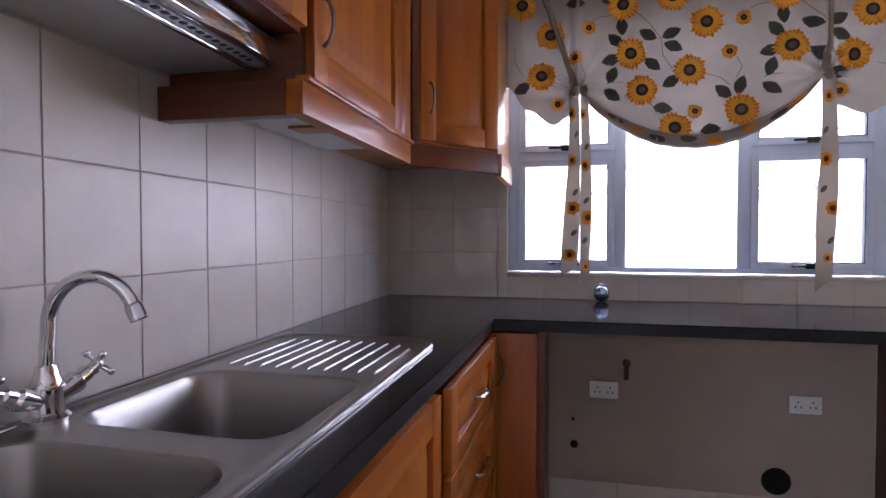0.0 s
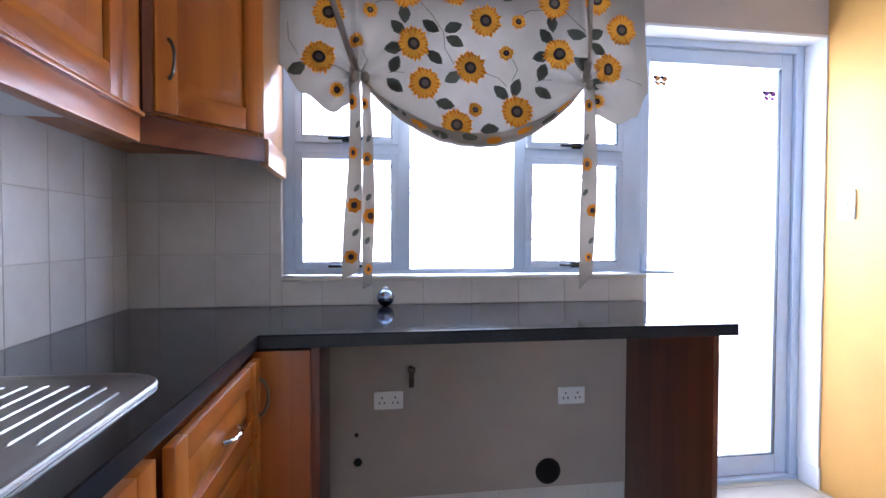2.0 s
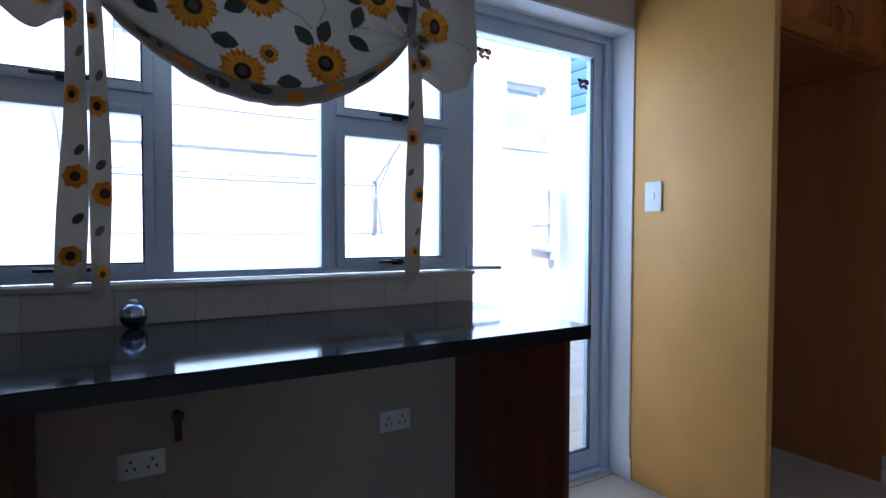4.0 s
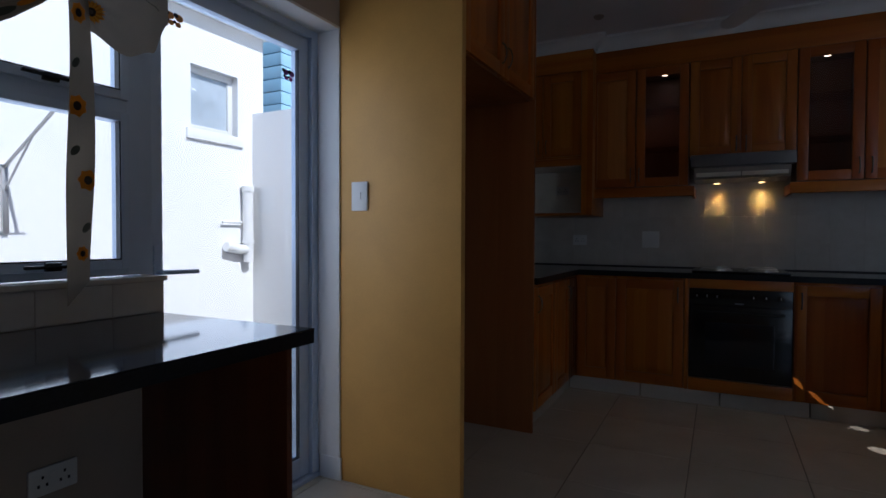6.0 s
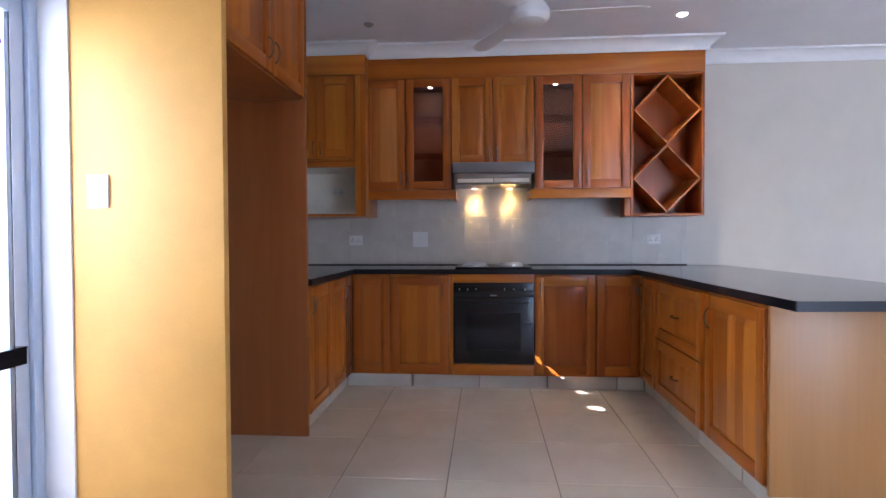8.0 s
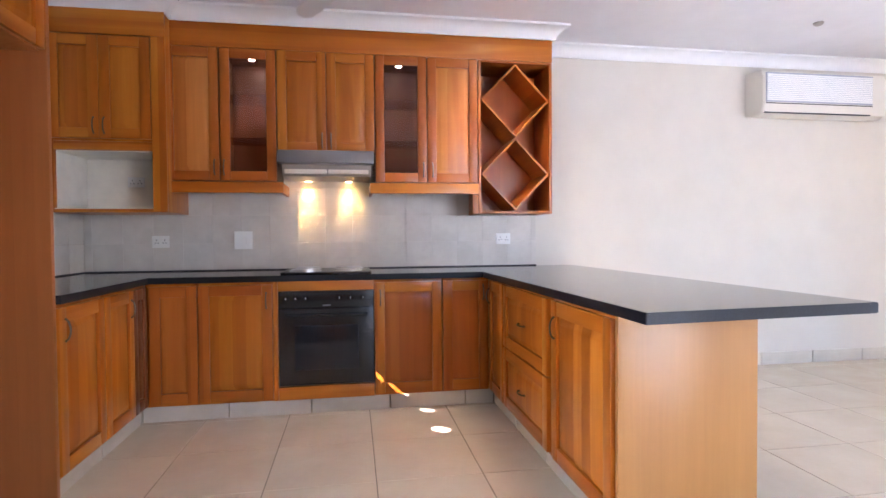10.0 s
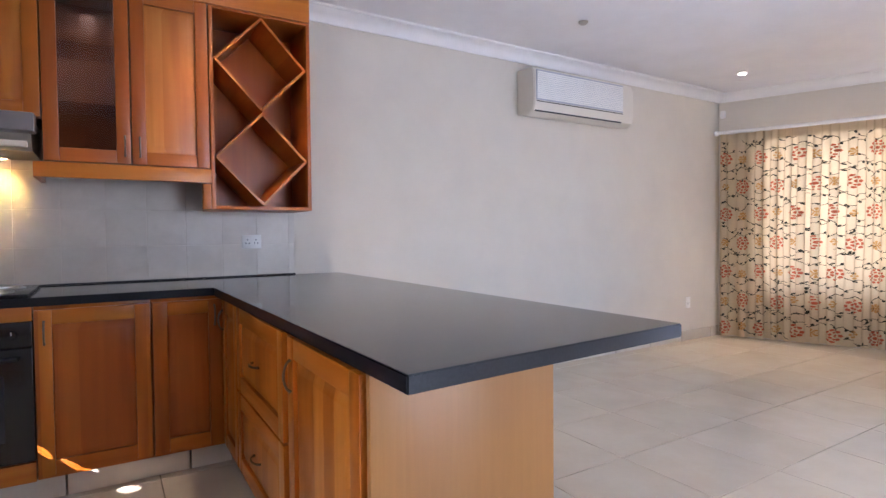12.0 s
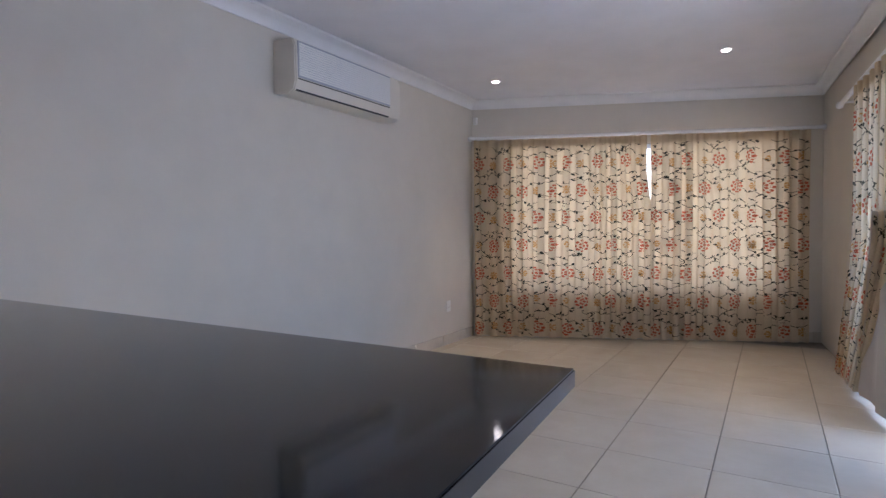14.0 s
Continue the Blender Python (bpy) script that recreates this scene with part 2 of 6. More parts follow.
# opaque pane; its overbright look outdoors is put in the near-white colour
WHITE_PANE = plain("overbright_white_glass", (0.74, 0.77, 0.80), 0.4, 0, 0.03, 4)


def glow(name, c, strength):
    m = Mat(name, 0.5)
    m.b.inputs["Emission Color"].default_value, m.b.inputs["Emission Strength"].default_value = (*c, 1), strength
    m.colour((0.8, 0.8, 0.8))
    return m.m


LAMP_WARM = glow("lit_hood_lamp", (1.0, 0.60, 0.22), 9)
LAMP_WHITE = glow("lit_downlight", (1.0, 0.90, 0.74), 15)


def cloth(name, c, through=0.35, rough=0.9):
    m = Mat(name, rough, 0, 0.1)
    n = m.noise(m.coords((1, 1, 1)), 420, 2)
    big = m.noise(m.coords(), 6, 3)
    both = m.maths("ADD", m.maths("MULTIPLY", n, 0.5), m.maths("MULTIPLY", big, 0.5))
    col = m.ramp(both, (0.3, tuple(v * 0.9 for v in c)), (0.7, tuple(min(1, v * 1.06) for v in c)))
    m.colour(col).bump(n, 0.15, 0.001)
    tl, mx = m.t.nodes.new("ShaderNodeBsdfTranslucent"), m.t.nodes.new("ShaderNodeMixShader")
    m.link(col, tl.inputs[0])
    mx.inputs[0].default_value = through
    m.link(m.b.outputs[0], mx.inputs[1]), m.link(tl.outputs[0], mx.inputs[2])
    m.link(mx.outputs[0], m.t.nodes["Material Output"].inputs[0])
    return m.m


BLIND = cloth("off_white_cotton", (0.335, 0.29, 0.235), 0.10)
CURTAIN = cloth("cream_curtain_cotton", (0.60, 0.478, 0.31), 0.30)
LINING = cloth("cream_lining", (0.50, 0.43, 0.34), 0.04)
PETAL, SEED = cloth("sunflower_yellow_print", (0.70, 0.25, 0.018), 0.07), cloth("sunflower_brown_print", (0.075, 0.055, 0.045), 0.07)
PETAL_TIP = cloth("light_sunflower_yellow_print", (0.84, 0.40, 0.04), 0.07)
SEED_CORE = cloth("grey_brown_print", (0.17, 0.135, 0.105), 0.07)
LEAF, STEM = cloth("dark_green_print", (0.095, 0.10, 0.075), 0.07), cloth("grey_green_print", (0.16, 0.15, 0.11), 0.07)
RED, VINE = cloth("red_flower_print", (0.48, 0.115, 0.055), 0.3), cloth("black_vine_print", (0.045, 0.045, 0.032), 0.2)
OCHRE = cloth("ochre_flower_print", (0.50, 0.26, 0.08), 0.3)


# ---- building blocks ----
def box(bm, x0, x1, y0, y1, z0, z1, bev=0.0):
    r = bmesh.ops.create_cube(bm, size=1.0, matrix=Matrix.LocRotScale(((x0 + x1) / 2, (y0 + y1) / 2, (z0 + z1) / 2), None, (abs(x1 - x0), abs(y1 - y0), abs(z1 - z0))))
    if bev:
        edges = {ed for v in r["verts"] for ed in v.link_edges}
        bmesh.ops.bevel(bm, geom=list(edges), offset=bev, segments=2, affect="EDGES", profile=0.6)
    return bm


def ring(bm, pts):
    return [bm.verts.new(p) for p in pts]


def skin(bm, rings, closed=True, caps=True):
    n = len(rings[0])
    for r0, r1 in zip(rings, rings[1:]):
        for i in range(n if closed else n - 1):
            j = (i + 1) % n
            bm.faces.new((r0[i], r0[j], r1[j], r1[i]))
    if caps and closed:
        bm.faces.new(rings[0][::-1])
        bm.faces.new(rings[-1])
    return bm


def tube(bm, pts, radius, seg=10):
    """A round bar along the points; radius may be a list."""
    pts = [Vector(p) for p in pts]
    rings, up = [], None
    for i, p in enumerate(pts):
        d = (pts[min(i + 1, len(pts) - 1)] - pts[max(i - 1, 0)]).normalized()
        if up is None:
            up = d.orthogonal().normalized()
        up = (up - d * up.dot(d)).normalized()
        side = d.cross(up)
        r = radius[i] if isinstance(radius, (list, tuple)) else radius
        rings.append(ring(bm, [p + (up * math.cos(k * math.tau / seg) + side * math.sin(k * math.tau / seg)) * r for k in range(seg)]))
    return skin(bm, rings)


def turned(bm, profile, m=None, seg=24):
    """A body of revolution about local z; profile: (radius, height)."""
    m = m or Matrix()
    rings = [ring(bm, [m @ Vector((r * math.cos(k * math.tau / seg), r * math.sin(k * math.tau / seg), h)) for k in range(seg)]) for r, h in profile]
    return skin(bm, rings)


def prism(bm, outline, z0, z1):
    lo, hi = ring(bm, [(x, y, z0) for x, y in outline]), ring(bm, [(x, y, z1) for x, y in outline])
    skin(bm, [lo, hi])
    return bm


def finish(ob, smooth):
    me = ob.data
    if smooth:
        me.polygons.foreach_set("use_smooth", [True] * len(me.polygons))
        me.set_sharp_from_angle(angle=radians(35))
    return ob


def part(name, bm, material, parent=None, label="", smooth=True):
    bmesh.ops.recalc_face_normals(bm, faces=bm.faces)
    me = bpy.data.meshes.new(name)
    bm.to_mesh(me)
    bm.free()
    me.materials.append(material)
    ob = new(name, me)
    if parent is not None:
        ob.parent = parent
        ob.matrix_parent_inverse = base_of(parent).inverted()
    if label:
        ob["label"] = label
    return finish(ob, smooth)


def base_of(ob):
    """Where a thing or part stands in the world; parts lie in world measures."""
    m = ob.matrix_basis.copy()
    while ob.parent is not None:
        m = ob.parent.matrix_basis @ ob.matrix_parent_inverse @ m
        ob = ob.parent
    return m


def thing(name, at, label, category, group="", kind=""):
    ob = new(name)
    ob.empty_display_size = 0.05
    ob.matrix_basis = Matrix.Translation(at)
    return tagged(ob, label, category, group, kind)


def boxed(name, lims, material, parent=None, label="", bev=0.002):
    return part(name, box(bmesh.new(), *lims, bev), material, parent, label)


def structure(name, bm, material, label, category):
    return tagged(part(name, bm, material), label, category, "", "structure")


def frame_at(o, u, n):
    """Local axes: u to the right as one faces it, z up, n outwards."""
    u, n = Vector(u), Vector(n)
    return Matrix(((u.x, 0, n.x, o[0]), (u.y, 0, n.y, o[1]), (u.z, 1, n.z, o[2]), (0, 0, 0, 1)))


def lbox(bm, m, u0, u1, v0, v1, w0, w1, bev=0.0):
    b2 = bmesh.new()
    box(b2, u0, u1, v0, v1, w0, w1, bev)
    b2.transform(m)
    me = bpy.data.meshes.new("tmp")
    b2.to_mesh(me)
    b2.free()
    bm.from_mesh(me)
    bpy.data.meshes.remove(me)
    return bm


def grain_of(m):
    return "x" if abs(m[0][0]) > 0.5 else "y"


def pull(parent, m, u, v, upright=True, length=0.10, material=None):
    """An arched bar handle."""
    bm = bmesh.new()
    pts = []
    for k in range(11):
        s = k / 10
        a_ = (s - 0.5) * length
        w = 0.022 * math.sin(math.pi * s) ** 0.55 + 0.002
        pts.append(m @ Vector((u, v + a_, w + 0.02) if upright else (u + a_, v, w + 0.02)))
    tube(bm, pts, [0.0055 if k in (0, 10) else 0.0042 for k in range(11)], 8)
    return part("handle", bm, material or PEWTER, parent, "arched metal handle")


def front(parent, m, u0, u1, v0, v1, woods, name="door", handle=None, panel=None, glazed=False):
    """A framed door or drawer front with a raised panel or a pane. handle: (u, v, upright)."""
    h, g = 0.02, grain_of(m)
    s = min(0.062, (u1 - u0) * 0.27)
    r = min(0.065, (v1 - v0) * 0.26)
    bm = bmesh.new()
    if glazed:
        lbox(bm, m, u0 + s - 0.004, u1 - s + 0.004, v0 + r - 0.004, v1 - r + 0.004, 0.006, 0.010)
        door = part(name, bm, SMOKED, parent, "framed cupboard door with a brown-tinted pane")
        door.visible_shadow = False
    else:
        b, t = min(0.035, (u1 - u0 - 2 * s) * 0.22), 0.002
        rows = []
        for inset, w in ((0.0, 0.005), (0.004, 0.005), (b, 0.016), (b + 0.004, 0.017)):
            U0, U1, V0_, V1_ = u0 + s - t + inset, u1 - s + t - inset, v0 + r - t + inset, v1 - r + t - inset
            rows.append(ring(bm, [m @ Vector(p) for p in ((U0, V0_, w), (U1, V0_, w), (U1, V1_, w), (U0, V1_, w))]))
        skin(bm, rows)
        door = part(name, bm, (panel or woods)["z"], parent)
    for a_, b_ in ((u0, u0 + s), (u1 - s, u1)):
        part("stile", lbox(bmesh.new(), m, a_, b_, v0, v1, 0, h, 0.003), woods["z"], door)
    for a_, b_ in ((v0, v0 + r), (v1 - r, v1)):
        part("rail", lbox(bmesh.new(), m, u0 + s, u1 - s, a_, b_, 0, h - 0.0006, 0.003), woods[g], door)
    if handle:
        pull(door, m, *handle)
    return door


# ---- large structure ----
CEIL, K, KT = 2.645, 0.895, 0.038          # ceiling, worktop height, worktop thickness
WX, WEND, DR = 0.555, 2.073, 2.96          # window's left edge, end of the low wall, door's right reveal
HEAD, SILL = 2.087, 1.005
XW = 5.60                                   # kitchen's far wall
CORNER, CORNER2 = Vector((XW, -8.0)), Vector((2.25, -9.38))   # slanting living-room wall


def wall_between(bm, p, q, z0, z1, thick):
    """A wall whose inner face runs from p to q, with its body to the left of that way."""
    p, q = Vector(p), Vector(q)
    d = (q - p).normalized()
    n = Vector((-d.y, d.x)) * thick
    return prism(bm, [p, q, q + n, p + n], z0, z1)


bm = bmesh.new()
OUTLINE = [(-0.25, 0.22), (XW + 0.22, 0.22), (XW + 0.22, -8.05), (2.3, -9.55), (2.05, -9.5), (1.75, -5.6), (-0.25, -5.6)]
prism(bm, OUTLINE, -0.16, -0.006)
structure("floor", bm, FLOOR_GROUT, "indoor floor bed with brown joints", "floor")
bm = bmesh.new()
prism(bm, OUTLINE, CEIL, CEIL + 0.15)
structure("ceiling", bm, CEILING, "smooth white painted ceiling", "ceiling")

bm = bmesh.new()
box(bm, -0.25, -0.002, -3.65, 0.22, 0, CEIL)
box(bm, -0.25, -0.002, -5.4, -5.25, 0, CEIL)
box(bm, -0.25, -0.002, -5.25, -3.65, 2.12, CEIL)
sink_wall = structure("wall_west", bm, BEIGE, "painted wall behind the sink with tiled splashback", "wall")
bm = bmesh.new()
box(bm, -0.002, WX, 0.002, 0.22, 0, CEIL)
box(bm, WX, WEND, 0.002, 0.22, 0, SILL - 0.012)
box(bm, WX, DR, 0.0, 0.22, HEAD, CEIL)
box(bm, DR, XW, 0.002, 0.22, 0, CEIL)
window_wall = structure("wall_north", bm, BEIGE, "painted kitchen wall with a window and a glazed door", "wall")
bm = bmesh.new()
box(bm, XW + 0.0, XW + 0.22, -8.2, 0.22, 0, CEIL)
far_wall = structure("wall_east", bm, WALL, "long plain cream painted wall", "wall")
bm = bmesh.new()
box(bm, DR, DR + 0.04, -0.618, 0.002, 0, CEIL, 0.003)
structure("wall_stub", bm, YELLOW, "short ochre painted wall beside the back door", "wall")
# slanting wall with the wide curtained window
d = (CORNER2 - CORNER).normalized()
LEN = (CORNER2 - CORNER).length
W0, W1, WZ0, WZ1 = 0.42, 3.28, 0.52, 2.12
bm = bmesh.new()
for s0, s1, z0, z1 in ((-0.1, W0, 0, CEIL), (W1, LEN + 0.1, 0, CEIL), (W0, W1, 0, WZ0), (W0, W1, WZ1, CEIL)):
    wall_between(bm, CORNER + d * s0, CORNER + d * s1, z0, z1, 0.2)
# Unseen slab added outside to keep the sun off the curtains and floor.
blocker_bm = bmesh.new()
for q0, q1 in ((-4.0, LEN + 4.0),):
    wall_between(blocker_bm, CORNER + d * q0, CORNER + d * q1, CEIL + 0.002, CEIL + 0.14, 3.0)
structure("roof_eave", blocker_bm, OUTSIDE, "unseen slab added to block the sun outside the wide window", "roof")
structure("wall_south", bm, WALL, "cream painted wall with a wide curtained window", "wall")
# wall with the glazed side door behind the second curtain
SW = [Vector((2.25, -9.38)), Vector((2.09, -7.62)), Vector((1.96, -5.7)), Vector((1.94, -5.4))]
bm = bmesh.new()
wall_between(bm, SW[1], SW[0], 0, CEIL, -0.2)
wall_between(bm, SW[3], SW[2], 0, CEIL, -0.2)
wall_between(bm, SW[2], SW[1], 2.1, CEIL, -0.2)
structure("wall_side", bm, WALL, "cream painted wall with a glazed side door", "wall")
bm = bmesh.new()
box(bm, -0.25, 1.94, -5.6, -5.4, 0, CEIL)
structure("wall_back", bm, WALL, "plain cream painted wall behind the kitchen", "wall")


def cornice(name, pts, inward):
    """A moulded strip along the corner of wall and ceiling; inward: the way into the room for each leg."""
    prof = ((0, -0.095), (0.012, -0.095), (0.016, -0.07), (0.04, -0.045), (0.07, -0.018), (0.09, -0.014), (0.095, 0))
    bm = bmesh.new()
    pts = [Vector(p) for p in pts]
    nn = [Vector(n_) for n_ in inward]
    rings = []
    for i, p in enumerate(pts):
        a_, b_ = nn[max(i - 1, 0)], nn[min(i, len(nn) - 1)]
        mit = (a_ + b_) / (1 + a_.dot(b_))
        rings.append(ring(bm, [(p.x + mit.x * o, p.y + mit.y * o, CEIL + z - 0.001) for o, z in prof] + [(p.x, p.y, CEIL - 0.001)]))
    skin(bm, rings)
    return structure(name, bm, WHITE_PAINT, "white moulded plaster cornice", "cornice")


UF = 5.264                                   # fronts of the wall cupboards
inw = Vector((d.y, -d.x)) * -1
inw = inw if inw.y > 0 else -inw
side_n = Vector((0.996, 0.09))
cornice("cornice_kitchen", [(3.965, -0.012), (4.9, -0.012), (5.16, -0.012), (5.16, -0.69), (UF - 0.02, -0.69), (UF - 0.02, -3.31), (XW, -3.31), (XW, -8.0), (2.25, -9.38), (1.94, -5.4)],
        [(0, -1), (0, -1), (-1, 0), (0, -1), (-1, 0), (0, -1), (-1, 0), inw, side_n])

# skirting of floor tiles
sk = thing("baseboard", (XW, -5, 0), "cream tiled skirting along the living-room wall", "baseboard", "", "structure")
y = -3.30
while y > -7.98:
    y1 = max(y - 0.5, -7.98)
    boxed("tile", (XW - 0.011, XW, y1 + 0.003, y, 0, 0.105), SKIRT_TILE, sk, "", 0.002)
    y -= 0.505
s = 0.01
while s < LEN - 0.02:
    s1 = min(s + 0.5, LEN - 0.01)
    bm = wall_between(bmesh.new(), CORNER + d * s, CORNER + d * s1, 0, 0.105, -0.011)
    part("tile", bm, SKIRT_TILE, sk)
    s += 0.505

# ---- window, door and courtyard ----
win = thing("window_1", (1.3, 0.07, SILL), "white aluminium casement window with a fixed middle pane", "window", "", "structure")


def bars(name, parent, m, lims, material=ALU, bev=0.003):
    bm = bmesh.new()
    for l in lims:
        lbox(bm, m, *l, bev)
    return part(name, bm, material, parent)


FW = frame_at((0, 0.062, 0), (1, 0, 0), (0, -1, 0))     # window plane; w grows into the room
Z0, Z1, ZT0, ZT1 = 1.012, HEAD, 1.492, 1.556
fr = bars("window_frame", win, FW, [
    (WX, WX + 0.045, Z0, Z1, -0.05, 0.0), (WEND - 0.075, WEND, Z0, Z1, -0.05, 0.0), (WX + 0.045, WEND - 0.075, Z0, Z0 + 0.022, -0.05, 0.0),
    (WX + 0.045, WEND - 0.075, Z1 - 0.045, Z1, -0.05, 0.0), (1.012, 1.062, Z0 + 0.022, Z1 - 0.045, -0.05, 0.002), (1.505, 1.555, Z0 + 0.022, Z1 - 0.045, -0.05, 0.002),
    (WX + 0.045, 1.012, ZT0 + 0.012, ZT1 - 0.012, -0.05, 0.0), (1.555, WEND - 0.075, ZT0 + 0.012, ZT1 - 0.012, -0.05, 0.0)])
for u0, u1 in ((WX + 0.045, 1.012), (1.555, WEND - 0.075)):
    for v0, v1 in ((Z0 + 0.022, ZT0 + 0.012), (ZT1 - 0.012, Z1 - 0.045)):
        b = 0.026
        sash = bars("sash", win, FW, [(u0, u0 + b, v0, v1, -0.04, 0.012), (u1 - b, u1, v0, v1, -0.04, 0.012), (u0 + b, u1 - b, v0, v0 + b, -0.04, 0.012), (u0 + b, u1 - b, v1 - b, v1, -0.04, 0.012)])
        ob = bars("pane", sash, FW, [(u0 + b - 0.004, u1 - b + 0.004, v0 + b - 0.004, v1 - b + 0.004, -0.018, -0.013)], GLASS, 0)
        ob.visible_shadow = False
        bars("gasket", sash, FW, [(u0 + b, u0 + b + 0.004, v0 + b, v1 - b, -0.012, 0.009), (u1 - b - 0.004, u1 - b, v0 + b, v1 - b, -0.012, 0.009), (u0 + b, u1 - b, v0 + b, v0 + b + 0.004, -0.012, 0.009)], GASKET, 0)
        um = (u0 + u1) / 2
        bm = bmesh.new()
        lbox(bm, FW, um - 0.02, um + 0.02, v0 + 0.002, v0 + 0.026, 0.012, 0.026, 0.003)
        lbox(bm, FW, um - 0.075, um + 0.06, v0 + 0.009, v0 + 0.019, 0.026, 0.036, 0.003)
        part("stay", bm, BLACK, sash, "black peg stay handle")
ob = bars("pane", win, FW, [(1.060, 1.507, Z0 + 0.02, Z1 - 0.043, -0.03, -0.025)], GLASS, 0)
ob.visible_shadow = False
bm = bmesh.new()
box(bm, WX, WEND + 0.004, -0.012, 0.16, SILL - 0.012, SILL + 0.004, 0.003)
part("window_sill", bm, SKIRT_TILE, win, "cream tiled window sill")

door = thing("door_1", (2.5, 0.14, 0), "white aluminium back door with one full pane of glass", "door", "", "structure")
FD = frame_at((0, 0.16, 0), (1, 0, 0), (0, -1, 0))
bars("door_frame", door, FD, [(WEND, WEND + 0.045, 0.02, HEAD, -0.05, 0.04), (DR - 0.05, DR, 0.02, HEAD, -0.05, 0.04), (WEND + 0.045, DR - 0.05, HEAD - 0.045, HEAD, -0.05, 0.04), (WEND, DR, 0, 0.02, -0.05, 0.05)])
L0, L1 = WEND + 0.047, DR - 0.052
leaf = bars("leaf", door, FD, [(L0, L0 + 0.05, 0.024, HEAD - 0.047, -0.03, 0.02), (L1 - 0.058, L1, 0.024, HEAD - 0.047, -0.03, 0.02), (L0 + 0.05, L1 - 0.058, 0.024, 0.114, -0.03, 0.02), (L0 + 0.05, L1 - 0.058, HEAD - 0.115, HEAD - 0.047, -0.03, 0.02)])
ob = bars("pane", leaf, FD, [(L0 + 0.046, L1 - 0.054, 0.11, HEAD - 0.111, -0.008, -0.002)], GLASS, 0)
ob.visible_shadow = False
bars("gasket", leaf, FD, [(L1 - 0.062, L1 - 0.058, 0.114, HEAD - 0.115, -0.002, 0.016), (L0 + 0.05, L1 - 0.058, 0.114, 0.118, -0.002, 0.016)], GASKET, 0)
bm = bmesh.new()
lbox(bm, FD, L0 + 0.012, L0 + 0.038, 0.92, 1.10, 0.02, 0.028, 0.003)
tube(bm, [FD @ Vector((L0 + 0.025, 1.01, 0.02)), FD @ Vector((L0 + 0.025, 1.01, 0.062)), FD @ Vector((L0 + 0.04, 1.01, 0.07)), FD @ Vector((L0 + 0.15, 1.008, 0.07))], 0.008, 10)
part("door_handle", bm, ALU, leaf, "white lever handle")
for i, (u, v) in enumerate(((2.235, 1.89), (2.80, 1.845))):
    m_ = FD @ Matrix.Translation((u, v, 0.0))
    st = thing("window_sticker", m_.translation, "small butterfly sticker on the door glass", "sticker", "stickers on the door glass")
    for nm, mt, sc, off in (("wing", PURPLE if i else ORANGE, 1.0, (0, 0)), ("outline", INK, 0.6, (-0.014, 0.006))):
        bm = bmesh.new()
        for side in (-1, 1):
            for k, (lx, ly, rr) in enumerate(((0.018, 0.012, 0.017), (0.014, -0.012, 0.012))):
                pts = [(off[0] + side * (lx + rr * sc * math.cos(q)), off[1] + ly + rr * sc * 0.8 * math.sin(q), 0.0015 if nm == "wing" else 0.003) for q in [j * math.tau / 9 for j in range(9)]]
                f0 = ring(bm, [m_ @ Vector(p) for p in pts])
                f1 = ring(bm, [m_ @ Vector((p[0], p[1], p[2] + 0.001)) for p in pts])
                skin(bm, [f0, f1])
        part(nm, bm, mt, st)
bm = bmesh.new()
box(bm, DR - 0.012, DR, -0.012, 0.11, 0, 0.105, 0.003)
structure("baseboard_door", bm, WHITE_PAINT, "white skirting block beside the back door", "baseboard")
bm = bmesh.new()
box(bm, DR - 0.010, DR + 0.002, -0.004, 0.12, 0.105, HEAD, 0.002)
box(bm, WEND, DR - 0.010, -0.004, 0.12, HEAD - 0.012, HEAD + 0.001, 0.002)
structure("trim_door", bm, WHITE_PAINT, "white painted door reveal", "trim")

# courtyard
bm = bmesh.new()
box(bm, -60, 60, -70, 60, -0.6, -0.2)
structure("ground", bm, PAVING, "pale ground around the houses", "ground")
YARD = 3.0
bm = bmesh.new()
box(bm, -4, 5.29, 0.22, YARD, -0.2, -0.06)
yard = structure("pavement", bm, GROUT, "paved back yard", "pavement")
for i in range(10):
    for j in range(6):
        if 1.0 + i * 0.43 < 5.0:
            boxed("paving_tile", (1.0 + i * 0.43, 1.425 + i * 0.43, 0.235 + j * 0.43, 0.66 + j * 0.43, -0.06, -0.05), PAVING, yard, "", 0.003)
nb = thing("neighbour_house", (3, YARD + 0.1, -0.2), "white plastered house across the yard with small windows", "house")
NW = [(4.522, 5.092, 2.168, 2.795), (0.9, 2.42, 1.93, 2.75)]
bm = bmesh.new()
cuts = [(-6, 0.9), (2.42, 4.522), (5.092, 5.45)]
for x0, x1 in cuts:
    box(bm, x0, x1, YARD, YARD + 0.2, -0.2, 3.30)
for x0, x1, z0, z1 in NW:
    box(bm, x0, x1, YARD, YARD + 0.2, -0.2, z0)
    box(bm, x0, x1, YARD, YARD + 0.2, z1, 3.30)
part("wall", bm, OUTSIDE, nb)
bm = bmesh.new()
box(bm, -6.2, 5.5, YARD - 0.14, YARD + 0.3, 3.30, 3.42, 0.01)
part("eave", bm, OUTSIDE, nb, "white plaster roof edge")
bm = bmesh.new()
prism(bm, [(-6.2, YARD - 0.1), (5.5, YARD - 0.1), (5.5, YARD + 4), (-6.2, YARD + 4)], 3.42, 3.55)
part("roof", bm, GREY, nb, "grey flat roof")
